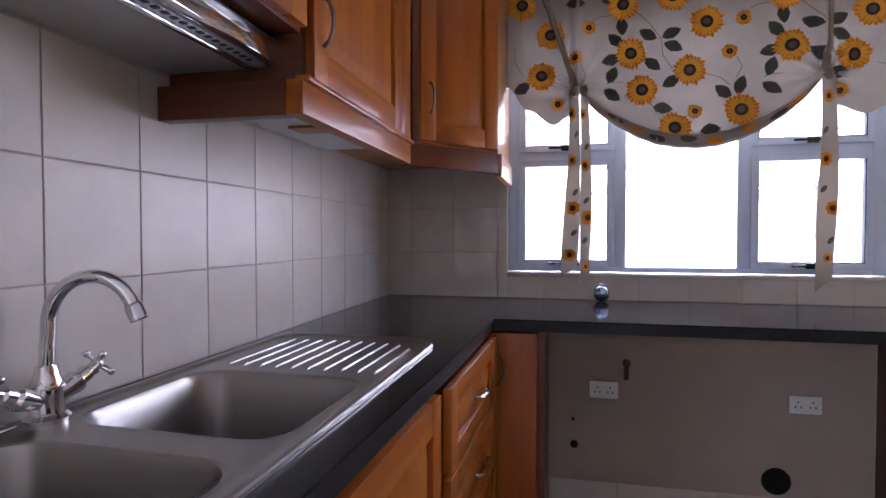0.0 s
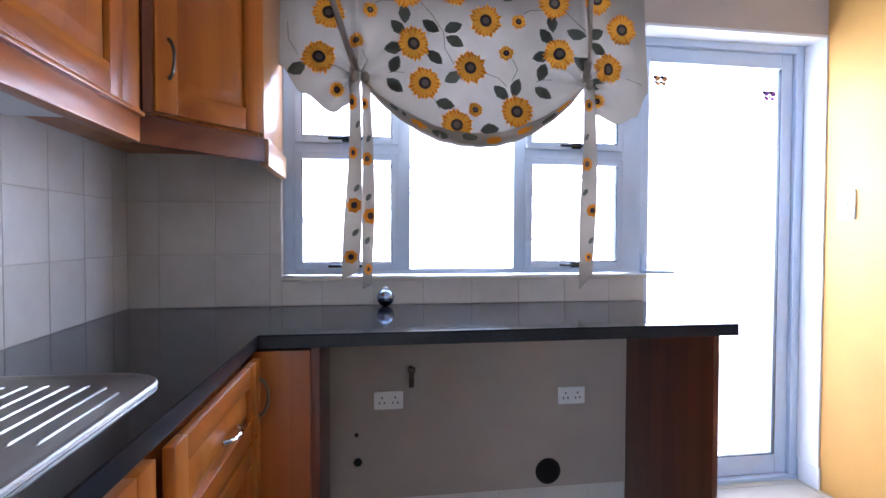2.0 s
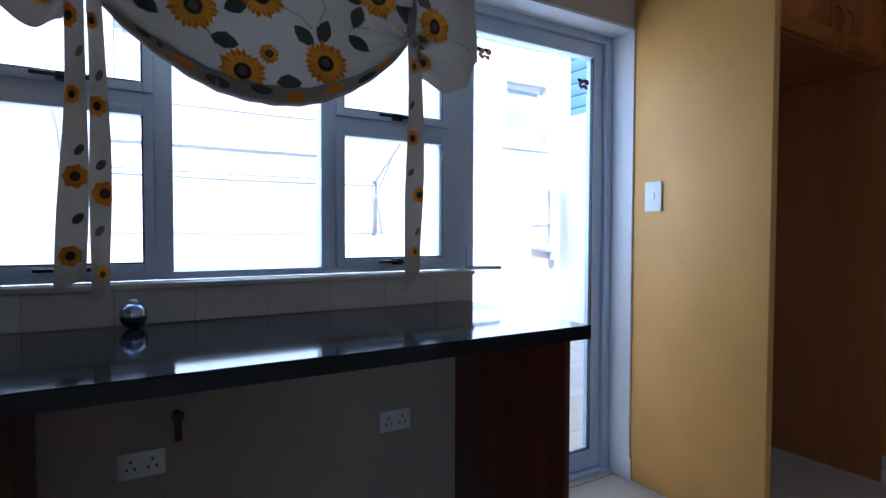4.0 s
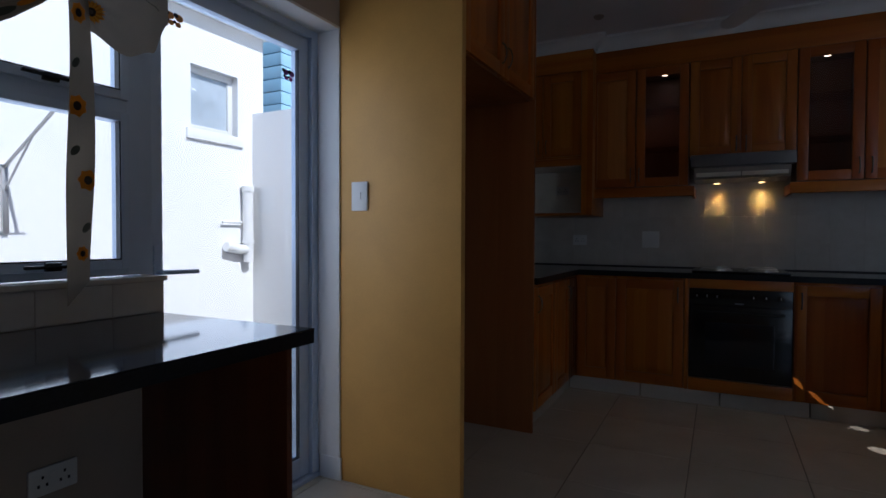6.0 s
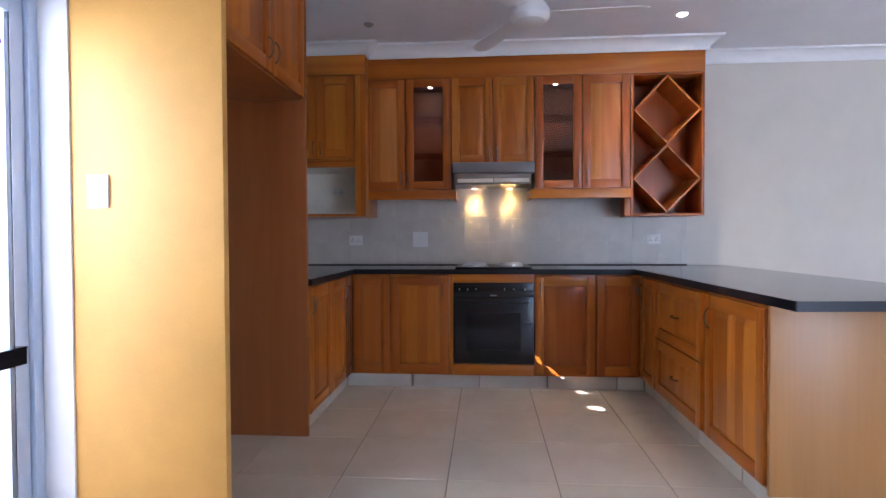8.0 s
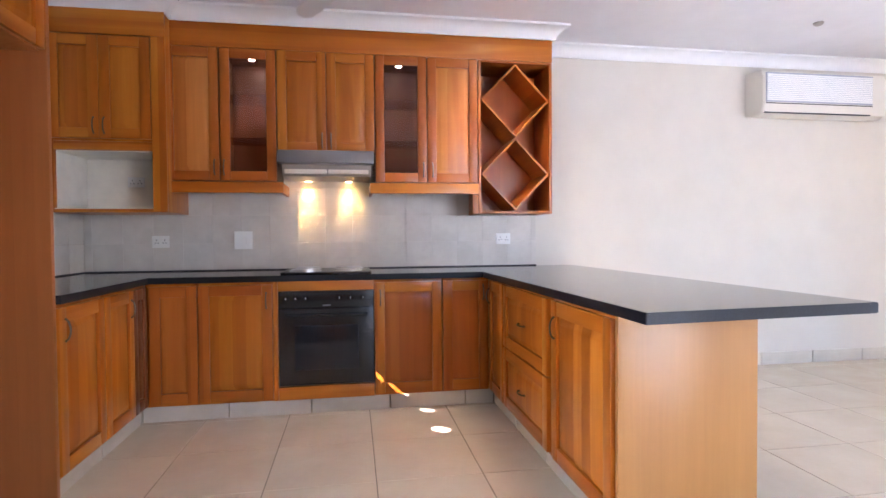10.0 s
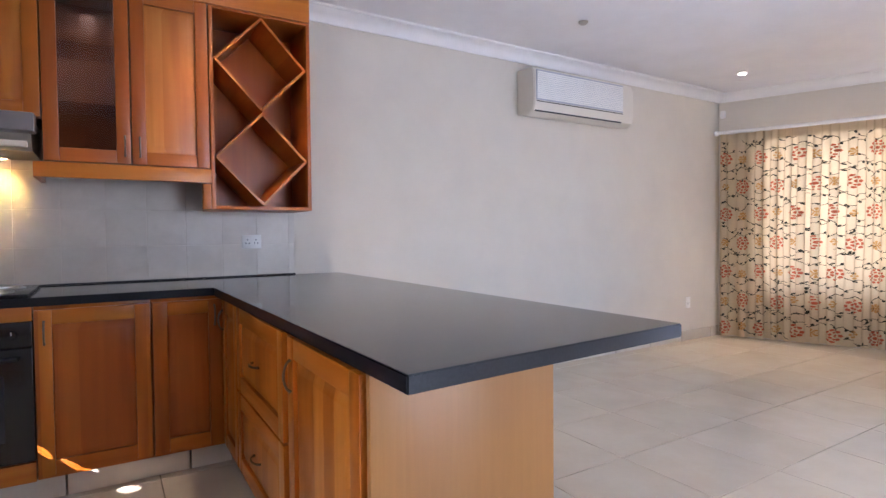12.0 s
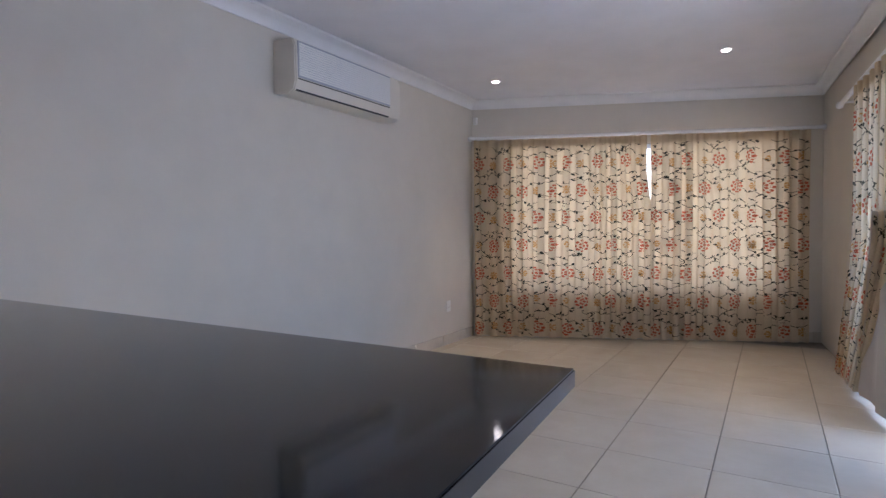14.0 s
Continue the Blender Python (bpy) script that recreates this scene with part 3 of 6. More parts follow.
for x0, x1, z0, z1 in NW:
    bm = bmesh.new()
    for l in ((x0, x0 + 0.06, z0, z1), (x1 - 0.06, x1, z0, z1), (x0 + 0.06, x1 - 0.06, z0, z0 + 0.06), (x0 + 0.06, x1 - 0.06, z1 - 0.06, z1)):
        box(bm, l[0], l[1], YARD + 0.08, YARD + 0.13, l[2], l[3], 0.004)
    w_ = part("window", bm, PVC, nb)
    bm = bmesh.new()
    box(bm, x0 + 0.05, x1 - 0.05, YARD + 0.10, YARD + 0.106, z0 + 0.05, z1 - 0.05)
    part("pane", bm, HOUSE_GLASS if x0 > 4 else WHITE_PANE, w_)
    bm = bmesh.new()
    box(bm, x0 - 0.06, x1 + 0.06, YARD - 0.03, YARD + 0.08, z0 - 0.10, z0 - 0.0, 0.006)
    part("sill", bm, OUTSIDE, w_)
bm = bmesh.new()
box(bm, 5.29, 5.45, 0.22, YARD, -0.2, 2.46, 0.01)
structure("wall_yard", bm, OUTSIDE, "white plastered yard end wall", "wall")
bm = bmesh.new()
box(bm, -4.2, -4.0, 0.22, YARD, -0.2, 2.46, 0.01)
structure("wall_yard_end", bm, OUTSIDE, "white plastered yard end wall", "wall")
bh = thing("blue_house", (10, 6, -0.2), "pale blue boarded house behind the yard wall", "house")
bm = bmesh.new()
box(bm, 7.4, 14, 4.6, 9, -0.2, 5.0)
part("wall", bm, BLUE, bh)
for k in range(16):
    boxed("board", (7.36, 7.4, 4.56, 9, 1.6 + k * 0.2, 1.785 + k * 0.2), BLUE, bh, "", 0.006)
    boxed("board", (7.36, 14, 4.56, 4.6, 1.6 + k * 0.2, 1.785 + k * 0.2), BLUE, bh, "", 0.006)
boxed("roof", (7.1, 14.3, 4.3, 9.3, 5.0, 5.15), GREY, bh)
boxed("window_band", (7.34, 7.37, 4.7, 8, 2.6, 2.95), ALU, bh)

dp_ = thing("drain_pipe", (5.2, YARD - 0.06, 0), "white plastic waste pipe with a tee on the yard wall", "pipe")
bm = bmesh.new()
tube(bm, [(5.17, YARD - 0.06, 0.85), (5.17, YARD - 0.06, 1.62)], 0.055, 16)
tube(bm, [(5.17, YARD - 0.06, 1.60), (5.17, YARD - 0.06, 1.66)], 0.065, 16)
tube(bm, [(5.17, YARD - 0.06, 1.05), (5.17, YARD - 0.06, 1.09)], 0.065, 16)
part("stack", bm, PVC, dp_)
bm = bmesh.new()
tube(bm, [(5.17, YARD - 0.06, 0.98), (5.02, YARD - 0.06, 0.99), (4.88, YARD - 0.06, 1.02)], 0.05, 14)
part("branch", bm, PVC, dp_)
bm = bmesh.new()
tube(bm, [(4.85, YARD - 0.04, 1.27), (5.17, YARD - 0.04, 1.27)], 0.012, 8)
part("overflow_pipe", bm, PVC, dp_)

line = thing("clothes_line", (2.97, YARD, 1.2), "wall-mounted folding clothes line with bare wires", "clothes line")
for x in (0.6, 2.975):
    bm = bmesh.new()
    box(bm, x - 0.02, x + 0.02, YARD - 0.03, YARD, 1.14, 1.63, 0.003)
    tube(bm, [(x, YARD - 0.02, 1.615), (x - 0.03, YARD - 0.8, 1.985)], 0.012, 8)
    tube(bm, [(x, YARD - 0.02, 1.45), (x - 0.015, YARD - 0.42, 1.80)], 0.008, 8)
    part("bracket", bm, GALV, line)
for k in (0, 3):
    yy, zz = YARD - 0.04 - 0.253 * k, 1.625 + 0.117 * k
    bm = bmesh.new()
    tube(bm, [(0.55, yy, zz), (1.8, yy, zz - 0.01), (3.0, yy, zz)], 0.006, 6)
    part("wire", bm, GALV, line)

# ---- sink side ----
# worktop with the sink cut-out
SX0, SX1, SY0, SY1 = 0.055, 0.490, -2.35, -1.045
XK, YK = 0.572, -0.624
wt = thing("worktop", (0.3, -1, K), "black stone worktop along two walls, with a cut-out for the sink", "worktop")
bm = bmesh.new()
outer = [(0.002, -0.002), (2.051, -0.002), (2.051, YK), (XK, YK), (XK, SY1 - 0.02), (0.002, SY1 - 0.02)]
prism(bm, outer, K - KT, K)
box(bm, 0.002, 0.046, SY0 + 0.02, SY1 - 0.02, K - KT, K)
box(bm, SX1 - 0.03, XK, SY0 + 0.02, SY1 - 0.02, K - KT, K)
box(bm, 0.002, XK, -3.4, SY0 + 0.02, K - KT, K)
bmesh.ops.remove_doubles(bm, verts=bm.verts, dist=0.0001)
SWING = -2.2                                 # the sink run is a little out of square
for v in bm.verts:
    if v.co.x > 0.3 and v.co.y < YK - 0.01:
        v.co.x += (v.co.y - YK) * math.tan(radians(-SWING))
edged(part("slab", bm, TOP, wt))
bm = bmesh.new()
tube(bm, [(XK - (YK + 3.4) * math.tan(radians(-SWING)), -3.4, K - 0.0015), (XK, YK + 0.001, K - 0.0015)], 0.0022, 6)
tube(bm, [(XK, YK, K - 0.0015), (2.051, YK, K - 0.0015)], 0.0022, 6)
part("edge_bead", bm, TOP, wt, "polished rounded worktop edge")


def rrect(x0, x1, y0, y1, r, n=6):
    pts = []
    for cx, cy, a0 in ((x1 - r, y1 - r, 0), (x0 + r, y1 - r, 90), (x0 + r, y0 + r, 180), (x1 - r, y0 + r, 270)):
        for k in range(n + 1):
            q = radians(a0 + 90 * k / n)
            pts.append((cx + r * math.cos(q), cy + r * math.sin(q)))
    return pts


def sink():
    sk_ = thing("sink", (0.28, -1.7, K), "stainless steel double-bowl sink with a ribbed drainer", "sink")
    H = K + 0.003
    B = [(0.095, 0.455, -1.772, -1.445), (0.095, 0.455, -2.16, -1.838)]
    # deck: a grid of faces with two holes
    bm = bmesh.new()
    def loop(inset, z):
        return ring(bm, [(x, y, z) for x, y in rrect(SX0 + inset, SX1 - inset, SY0 + inset, SY1 - inset, 0.095 - inset, 10)])

    vo = loop(0.018, H)
    edges = [bm.edges.new((vo[i], vo[(i + 1) % len(vo)])) for i in range(len(vo))]
    for b_ in B:
        vh = ring(bm, [(x, y, H) for x, y in rrect(*b_, 0.065, 8)])
        edges += [bm.edges.new((vh[i], vh[(i + 1) % len(vh)])) for i in range(len(vh))]
    bmesh.ops.triangle_fill(bm, use_beauty=True, edges=edges)
    for f in list(bm.faces):
        c = f.calc_center_median()
        for x0, x1, y0, y1 in B:
            if x0 + 0.03 < c.x < x1 - 0.03 and y0 + 0.03 < c.y < y1 - 0.03:
                bm.faces.remove(f)
                break
    rim = [loop(i_, K + z) for i_, z in ((-0.004, 0.0005), (-0.004, 0.006), (-0.001, 0.0085), (0.006, 0.0088), (0.011, 0.0075), (0.015, 0.0045))]
    skin(bm, rim + [vo], True, False)
    part("deck", bm, STEEL, sk_)
    for b_ in B:
        bm = bmesh.new()
        rows = []
        for inset, z, rad in ((-0.002, H + 0.0006, 0.067), (0.004, H - 0.001, 0.063), (0.010, H - 0.012, 0.06), (0.016, H - 0.11, 0.058), (0.022, H - 0.135, 0.05), (0.04, H - 0.150, 0.04), (0.09, H - 0.156, 0.03), (0.13, H - 0.158, 0.02)):
            rows.append(ring(bm, [(x, y, z) for x, y in rrect(b_[0] + inset, b_[1] - inset, b_[2] + inset, b_[3] - inset, rad, 8)]))
        skin(bm, rows, True, False)
        bm.faces.new(rows[-1])
        bowl = part("bowl", bm, STEEL, sk_)
        bm = bmesh.new()
        turned(bm, [(0.042, 0.0), (0.042, 0.003), (0.034, 0.004), (0.028, -0.002), (0.0, -0.003)], Matrix.Translation(((b_[0] + b_[1]) / 2, (b_[2] + b_[3]) / 2, H - 0.157)))
        part("drain", bm, CHROME, bowl)
    for k in range(10):
        x = 0.118 + k * 0.0365
        far = -1.10 - (0.035 if k == 9 else 0.0) - 0.004 * abs(k - 4)
        bm = bmesh.new()
        tube(bm, [(x, -1.405, H - 0.003), (x, -1.398, H + 0.001), (x, far - 0.02, H + 0.001), (x + (-0.012 if k > 7 else 0), far, H - 0.003)], 0.0036, 8)
        part("drainer_rib", bm, STEEL, sk_)
    return sk_


sink()


def tap():
    t = thing("mixer_tap", (0.075, -1.755, K), "chrome swan-neck mixer tap with two cross handles", "tap")
    bx_, by_, z = 0.072, -1.772, K + 0.003
    bm = bmesh.new()
    turned(bm, [(0.031, 0), (0.031, 0.006), (0.024, 0.012), (0.021, 0.035), (0.024, 0.05), (0.020, 0.062), (0.017, 0.070), (0.015, 0.082), (0.0, 0.083)], Matrix.Translation((bx_, by_, z)))
    body = part("body", bm, CHROME, t)
    pts, dirv = [], Vector((0.93, 0.36)).normalized()
    R = 0.066
    for k in range(4):
        pts.append((bx_ + dirv.x * 0.0012 * k, by_ + dirv.y * 0.0012 * k, z + 0.075 + 0.022 * k))
    for k in range(1, 17):
        q = radians(k * 158 / 16)
        o = 0.0036 + (R - R * math.cos(q)) * 0.93
        pts.append((bx_ + dirv.x * o, by_ + dirv.y * o, z + 0.141 + R * 1.1 * math.sin(q)))
    bm = bmesh.new()
    tube(bm, pts, 0.0105, 14)
    spout = part("spout", bm, CHROME, t)
    e0, e1 = Vector(pts[-2]), Vector(pts[-1])
    dd = (e1 - e0).normalized()
    bm = bmesh.new()
    tube(bm, [e1 - dd * 0.004, e1, e1 + dd * 0.022, e1 + dd * 0.024], [0.0108, 0.0135, 0.0135, 0.0115], 14)
    part("aerator", bm, CHROME, spout)
    for sgn in (-1, 1):
        ax = Vector((0.02, sgn * 0.85, 0.40)).normalized()
        p0 = Vector((bx_, by_ + sgn * 0.012, z + 0.030))
        bm = bmesh.new()
        tube(bm, [p0, p0 + ax * 0.02, p0 + ax * 0.04, p0 + ax * 0.045, p0 + ax * 0.06, p0 + ax * 0.064, p0 + ax * 0.078], [0.013, 0.016, 0.018, 0.013, 0.013, 0.009, 0.009], 14)
        arm = part("valve", bm, CHROME, t)
        c = p0 + ax * 0.082
        bm = bmesh.new()
        s1 = ax.orthogonal().normalized()
        s2 = ax.cross(s1)
        bmesh.ops.create_uvsphere(bm, u_segments=12, v_segments=8, radius=0.010, matrix=Matrix.Translation(c))
        for v in (s1, -s1, s2, -s2):
            v = (v + ax * 0.12).normalized()
            tube(bm, [c, c + v * 0.012, c + v * 0.02], [0.0045, 0.004, 0.005], 8)
            bmesh.ops.create_uvsphere(bm, u_segments=10, v_segments=7, radius=0.0068, matrix=Matrix.Translation(c + v * 0.024))
        part("cross_handle", bm, CHROME, arm)
    return t


tap()
boxed("sponge_strip", (0.012, 0.040, -1.95, -1.80, K + 0.001, K + 0.008), PLASTIC, None, "", 0.002)
tagged(bpy.data.objects["sponge_strip"], "small pale strip lying behind the tap", "strip")

# base units under the sink, facing +x
DX = XK - 0.016
bu = thing("sink_cabinet", (0.3, -1.8, 0), "varnished wooden sink cabinet with panelled doors", "cabinet")
boxed("body", (0.02, DX - 0.002, -2.55, -1.315, 0.1, 0.72), WOOD["z"], bu)
boxed("top_rail", (DX - 0.06, DX - 0.002, -2.55, -1.315, 0.72, K - KT - 0.001), WOOD["y"], bu)
MX = frame_at((DX, -2.55, 0), (0, 1, 0), (1, 0, 0))
front(bu, MX, 0.012, 0.615, 0.12, 0.842, WOOD, handle=(0.56, 0.72, True))
front(bu, MX, 0.620, 1.225, 0.12, 0.842, WOOD, handle=(0.68, 0.72, True))
bu = thing("drawer_cabinet", (0.3, -1, 0), "varnished wooden cabinet with a stack of drawers", "cabinet")
boxed("body", (0.02, DX - 0.02, -1.31, -0.66, 0.1, K - KT - 0.001), WOOD["z"], bu)
MX = frame_at((DX + 0.012, -1.31, 0), (0, 1, 0), (1, 0, 0))
for v0, v1 in ((0.655, 0.842), (0.442, 0.645), (0.12, 0.432)):
    front(bu, MX, 0.025, 0.60, v0, v1, WOOD, "drawer", (0.33, (v0 + v1) / 2, False, 0.10, CHROME))
front(bu, MX, 0.605, 0.65, 0.12, 0.842, WOOD, "filler", (0.628, 0.74, True))
for nm, share in (("sink", 0.6), ("mixer_tap", 0.6), ("sink_cabinet", 1.0), ("drawer_cabinet", 1.0)):
    turned_by = Matrix.Translation((XK, YK, 0)) @ Matrix.Rotation(radians(SWING * share), 4, "Z") @ Matrix.Translation((-XK, -YK, 0))
    bpy.data.objects[nm].matrix_basis = turned_by @ bpy.data.objects[nm].matrix_basis
cp = thing("end_board", (0.65, -0.6, 0), "orange-brown wooden end board with a dark side board under the worktop", "panel")
boxed("board", (DX - 0.02, 0.712, -0.600, -0.582, 0.0, K - KT - 0.012), RUDDY["z"], cp, "", 0.003)
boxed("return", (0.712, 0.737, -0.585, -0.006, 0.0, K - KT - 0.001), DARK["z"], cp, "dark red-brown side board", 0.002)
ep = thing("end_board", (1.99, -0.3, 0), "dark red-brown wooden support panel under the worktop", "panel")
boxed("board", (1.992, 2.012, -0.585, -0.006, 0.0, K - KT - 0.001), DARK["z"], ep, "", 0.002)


# Thin sheet over the wall; shade under the worktop is put in its brown.
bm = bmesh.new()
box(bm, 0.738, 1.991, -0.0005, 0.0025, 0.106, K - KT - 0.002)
structure("wall_bare_patch", bm, plaster("shade_browned_plaster", (0.40, 0.33, 0.265), 2.2, 0.10, 0.7, 0.12), "thin stained plaster sheet, browned for the shade under the worktop", "wall")


def socket(at, u, n, w=0.118, h=0.072, pins=2, label="white double plug socket on the wall"):
    m = frame_at(at, u, n)
    s_ = thing("plug_socket", at, label, "socket", "plug sockets")
    bm = bmesh.new()
    lbox(bm, m, -w / 2, w / 2, -h / 2, h / 2, 0, 0.009, 0.003)
    pl = part("plate", bm, PLASTIC, s_)
    for k in range(pins):
        c = (k - (pins - 1) / 2) * w * 0.45
        bm = bmesh.new()
        for du, dv in ((0, 0.012), (-0.010, -0.009), (0.010, -0.009)):
            lbox(bm, m, c + du - 0.0028, c + du + 0.0028, dv - 0.004, dv + 0.004, 0.0085, 0.0096)
        part("pin_holes", bm, SOCKET_DARK, pl)
    bm = bmesh.new()
    lbox(bm, m, -0.006, 0.006, 0.006, 0.022, 0.009, 0.0115, 0.001)
    part("rocker", bm, PLASTIC, pl)
    return s_


socket((0.970, -0.0006, 0.508), (1, 0, 0), (0, -1, 0))
socket((1.745, -0.0006, 0.495), (1, 0, 0), (0, -1, 0))
tp = thing("shut_off_valve", (1.06, 0, 0.6), "small dark metal stop valve on the bare wall", "valve")
bm = bmesh.new()
tube(bm, [(1.06, 0.008, 0.635), (1.06, -0.02, 0.635), (1.06, -0.03, 0.62), (1.06, -0.03, 0.565)], 0.010, 10)
box(bm, 1.045, 1.075, -0.045, -0.025, 0.625, 0.645, 0.003)
part("body", bm, RUST, tp)
for nm, x, z, r in (("waste_hole", 1.645, 0.175, 0.055), ("wall_hole", 0.848, 0.262, 0.018), ("wall_hole", 0.842, 0.372, 0.008)):
    h_ = thing(nm, (x, 0.006, z), "round dark pipe hole in the bare wall", "hole")
    bm = bmesh.new()
    mm = Matrix.Translation((x, -0.0008, z)) @ Matrix.Rotation(radians(90), 4, "X")
    turned(bm, [(r, 0), (r, 0.004), (r * 0.9, 0.0042), (r * 0.86, -0.001), (0.0, -0.001)], mm, 28 if r > 0.03 else 6)
    part("opening", bm, HOLE, h_)
gb = thing("glass_ball", (0.955, -0.05, K), "small blue and silver glass ball on the worktop", "ornament")
bm = bmesh.new()
bmesh.ops.create_uvsphere(bm, u_segments=24, v_segments=16, radius=0.034, matrix=Matrix.Translation((0.955, -0.05, K + 0.034)))
part("ball", bm, metal("mirrored_blue_glass", (0.45, 0.52, 0.68), 0.08), gb)
bm = bmesh.new()
turned(bm, [(0.010, 0), (0.011, 0.006), (0.007, 0.010), (0.0, 0.011)], Matrix.Translation((0.955, -0.05, K + 0.066)), 12)
part("cap", bm, PLASTIC, gb)

# wall cupboards by the sink
uc = thing("wall_cupboard", (0.15, -1.1, 1.45), "varnished wooden wall cupboard with a panelled door and light rail", "cupboard")
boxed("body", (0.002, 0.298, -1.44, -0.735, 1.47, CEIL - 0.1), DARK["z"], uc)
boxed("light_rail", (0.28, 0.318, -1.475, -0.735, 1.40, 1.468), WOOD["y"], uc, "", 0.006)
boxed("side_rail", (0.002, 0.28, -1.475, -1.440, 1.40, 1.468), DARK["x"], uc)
boxed("moulding", (0.30, 0.330, -1.475, -0.735, 1.462, 1.474), WOOD["y"], uc, "", 0.005)
MX = frame_at((0.30, -1.44, 0), (0, 1, 0), (1, 0, 0))
front(uc, MX, 0.01, 0.600, 1.478, 2.45, WOOD, handle=(0.045, 1.60, True))
boxed("stile", (0.30, 0.318, -0.835, -0.735, 1.476, 2.45), WOOD["z"], uc)
boxed("underside", (0.02, 0.28, -1.435, -0.735, 1.455, 1.468), CEILING, uc)
bm = bmesh.new()
box(bm, 0.10, 0.22, -1.13, -1.05, 1.447, 1.4545, 0.002)
part("lamp_cover", bm, WOOD["y"], uc)
# diagonal corner cupboard
uc = thing("corner_cupboard", (0.3, -0.3, 1.45), "varnished wooden diagonal corner cupboard beside the window", "cupboard")
CA, CB = Vector((0.312, -0.728)), Vector((0.556, -0.430))
part("body", prism(bmesh.new(), [(0.002, -0.733), (0.300, -0.733), (0.545, -0.435), (0.545, -0.002), (0.002, -0.002)], 1.475, CEIL - 0.1), WOOD["z"], uc)
# Window side in paler veneer: the daylight on it is put in the colour.
boxed("side", (0.546, 0.560, -0.425, -0.004, 1.475, CEIL - 0.1), VENEER, uc)
cu_ = (CB - CA).normalized()
MD = frame_at((CA.x, CA.y, 0), (cu_.x, cu_.y, 0), (cu_.y, -cu_.x, 0))
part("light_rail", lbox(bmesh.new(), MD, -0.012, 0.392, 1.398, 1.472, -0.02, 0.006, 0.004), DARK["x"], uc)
boxed("side_rail", (0.548, 0.575, -0.425, -0.004, 1.388, 1.472), VENEER, uc, "side rail, paler for the window light on it", 0.005)
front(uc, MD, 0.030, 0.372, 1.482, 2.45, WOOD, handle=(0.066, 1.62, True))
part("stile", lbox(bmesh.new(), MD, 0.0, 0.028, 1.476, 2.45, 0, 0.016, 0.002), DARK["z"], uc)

# extractor above the sink end
ex = thing("extractor_hood", (0.25, -1.8, 1.45), "slim pull-out steel extractor hood under the wall cupboards", "extractor hood")
bm = bmesh.new()
box(bm, 0.006, 0.25, -2.10, -1.456, 1.502, 1.55, 0.003)
part("body", bm, STEEL, ex)
bm = bmesh.new()
box(bm, 0.010, 0.235, -2.09, -1.462, 1.494, 1.503, 0.002)
part("tray", bm, GALV, ex)
bm = bmesh.new()
box(bm, 0.205, 0.220, -2.09, -1.464, 1.486, 1.495, 0.003)
box(bm, 0.246, 0.268, -2.10, -1.452, 1.494, 1.535, 0.004)
part("front_bar", bm, CHROME, ex)
bm = bmesh.new()
for k in range(30):
    box(bm, 0.225, 0.236, -2.085 + k * 0.0195, -2.076 + k * 0.0195, 1.4925, 1.4945)
part("grille", bm, GASKET, ex)
uc2 = thing("wall_cupboard", (0.15, -1.8, 1.6), "varnished wooden wall cupboard above the extractor", "cupboard")
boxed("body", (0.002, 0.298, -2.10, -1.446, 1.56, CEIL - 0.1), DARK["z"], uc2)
MX = frame_at((0.30, -2.10, 0), (0, 1, 0), (1, 0, 0))
front(uc2, MX, 0.01, 0.64, 1.565, 2.45, WOOD)

# ---- kitchen run on the far side ----
FX, FY, PY = 4.982, -0.600, -2.752           # fronts: along the far wall, along the window wall, of the peninsula
XT = XW - 0.004                              # face of the wall tiles

fridge = thing("fridge_cupboard", (3.47, -0.3, 1.9), "varnished wooden cupboard bridging an empty fridge space", "cupboard")
boxed("side_panel", (3.942, 3.966, -0.613, 0.004, 0.0, CEIL - 0.002), NICHE, fridge, "", 0.002)
boxed("body", (3.002, 3.941, -0.588, 0.004, 1.905, CEIL - 0.002), NICHE, fridge)
boxed("back_rail", (3.002, 3.941, -0.03, 0.004, 1.70, 1.904), NICHE, fridge)
MY = frame_at((3.002, -0.59, 0), (1, 0, 0), (0, -1, 0))
front(fridge, MY, 0.0, 0.468, 1.912, 2.60, WOOD, handle=(0.43, 2.02, True))
front(fridge, MY, 0.472, 0.938, 1.912, 2.60, WOOD, handle=(0.51, 2.02, True))

# worktops
wt2 = thing("worktop", (5, -2, K), "black stone worktop round the hob and out over the peninsula", "worktop")
bm = bmesh.new()
prism(bm, [(3.968, 0.002), (XT - 0.002, 0.002), (XT - 0.002, -3.585), (3.031, -3.62), (2.966, -2.722), (4.949, -2.70), (4.949, -0.633), (3.968, -0.633)], K - KT, K)
bmesh.ops.bevel(bm, geom=[ed for ed in bm.edges if all(v.co.x < 3.1 for v in ed.verts) or abs(ed.verts[0].co.z - ed.verts[1].co.z) < 1e-6], offset=0.003, segments=2, affect="EDGES")
edged(part("slab", bm, TOP, wt2))
bm = bmesh.new()
box(bm, XT - 0.010, XT - 0.002, -3.29, 0.0, K + 0.0005, K + 0.008)
part("seal", bm, GASKET, wt2, "black sealing strip along the tiles")
bm = bmesh.new()
box(bm, 3.97, XT - 0.012, -0.006, 0.002, K + 0.0005, K + 0.008)
part("seal", bm, GASKET, wt2, "black sealing strip along the tiles")


def unit(label, name="base_cabinet"):
    return thing(name, (5, -1, 0), label, "cabinet", "kitchen base cabinets")


def body(parent, x0, x1, y0, y1, z0=0.102, z1=None, mat=None):
    return boxed("body", (x0, x1, y0, y1, z0, z1 or K - KT - 0.001), mat or WOOD["z"], parent, "", 0.0015)


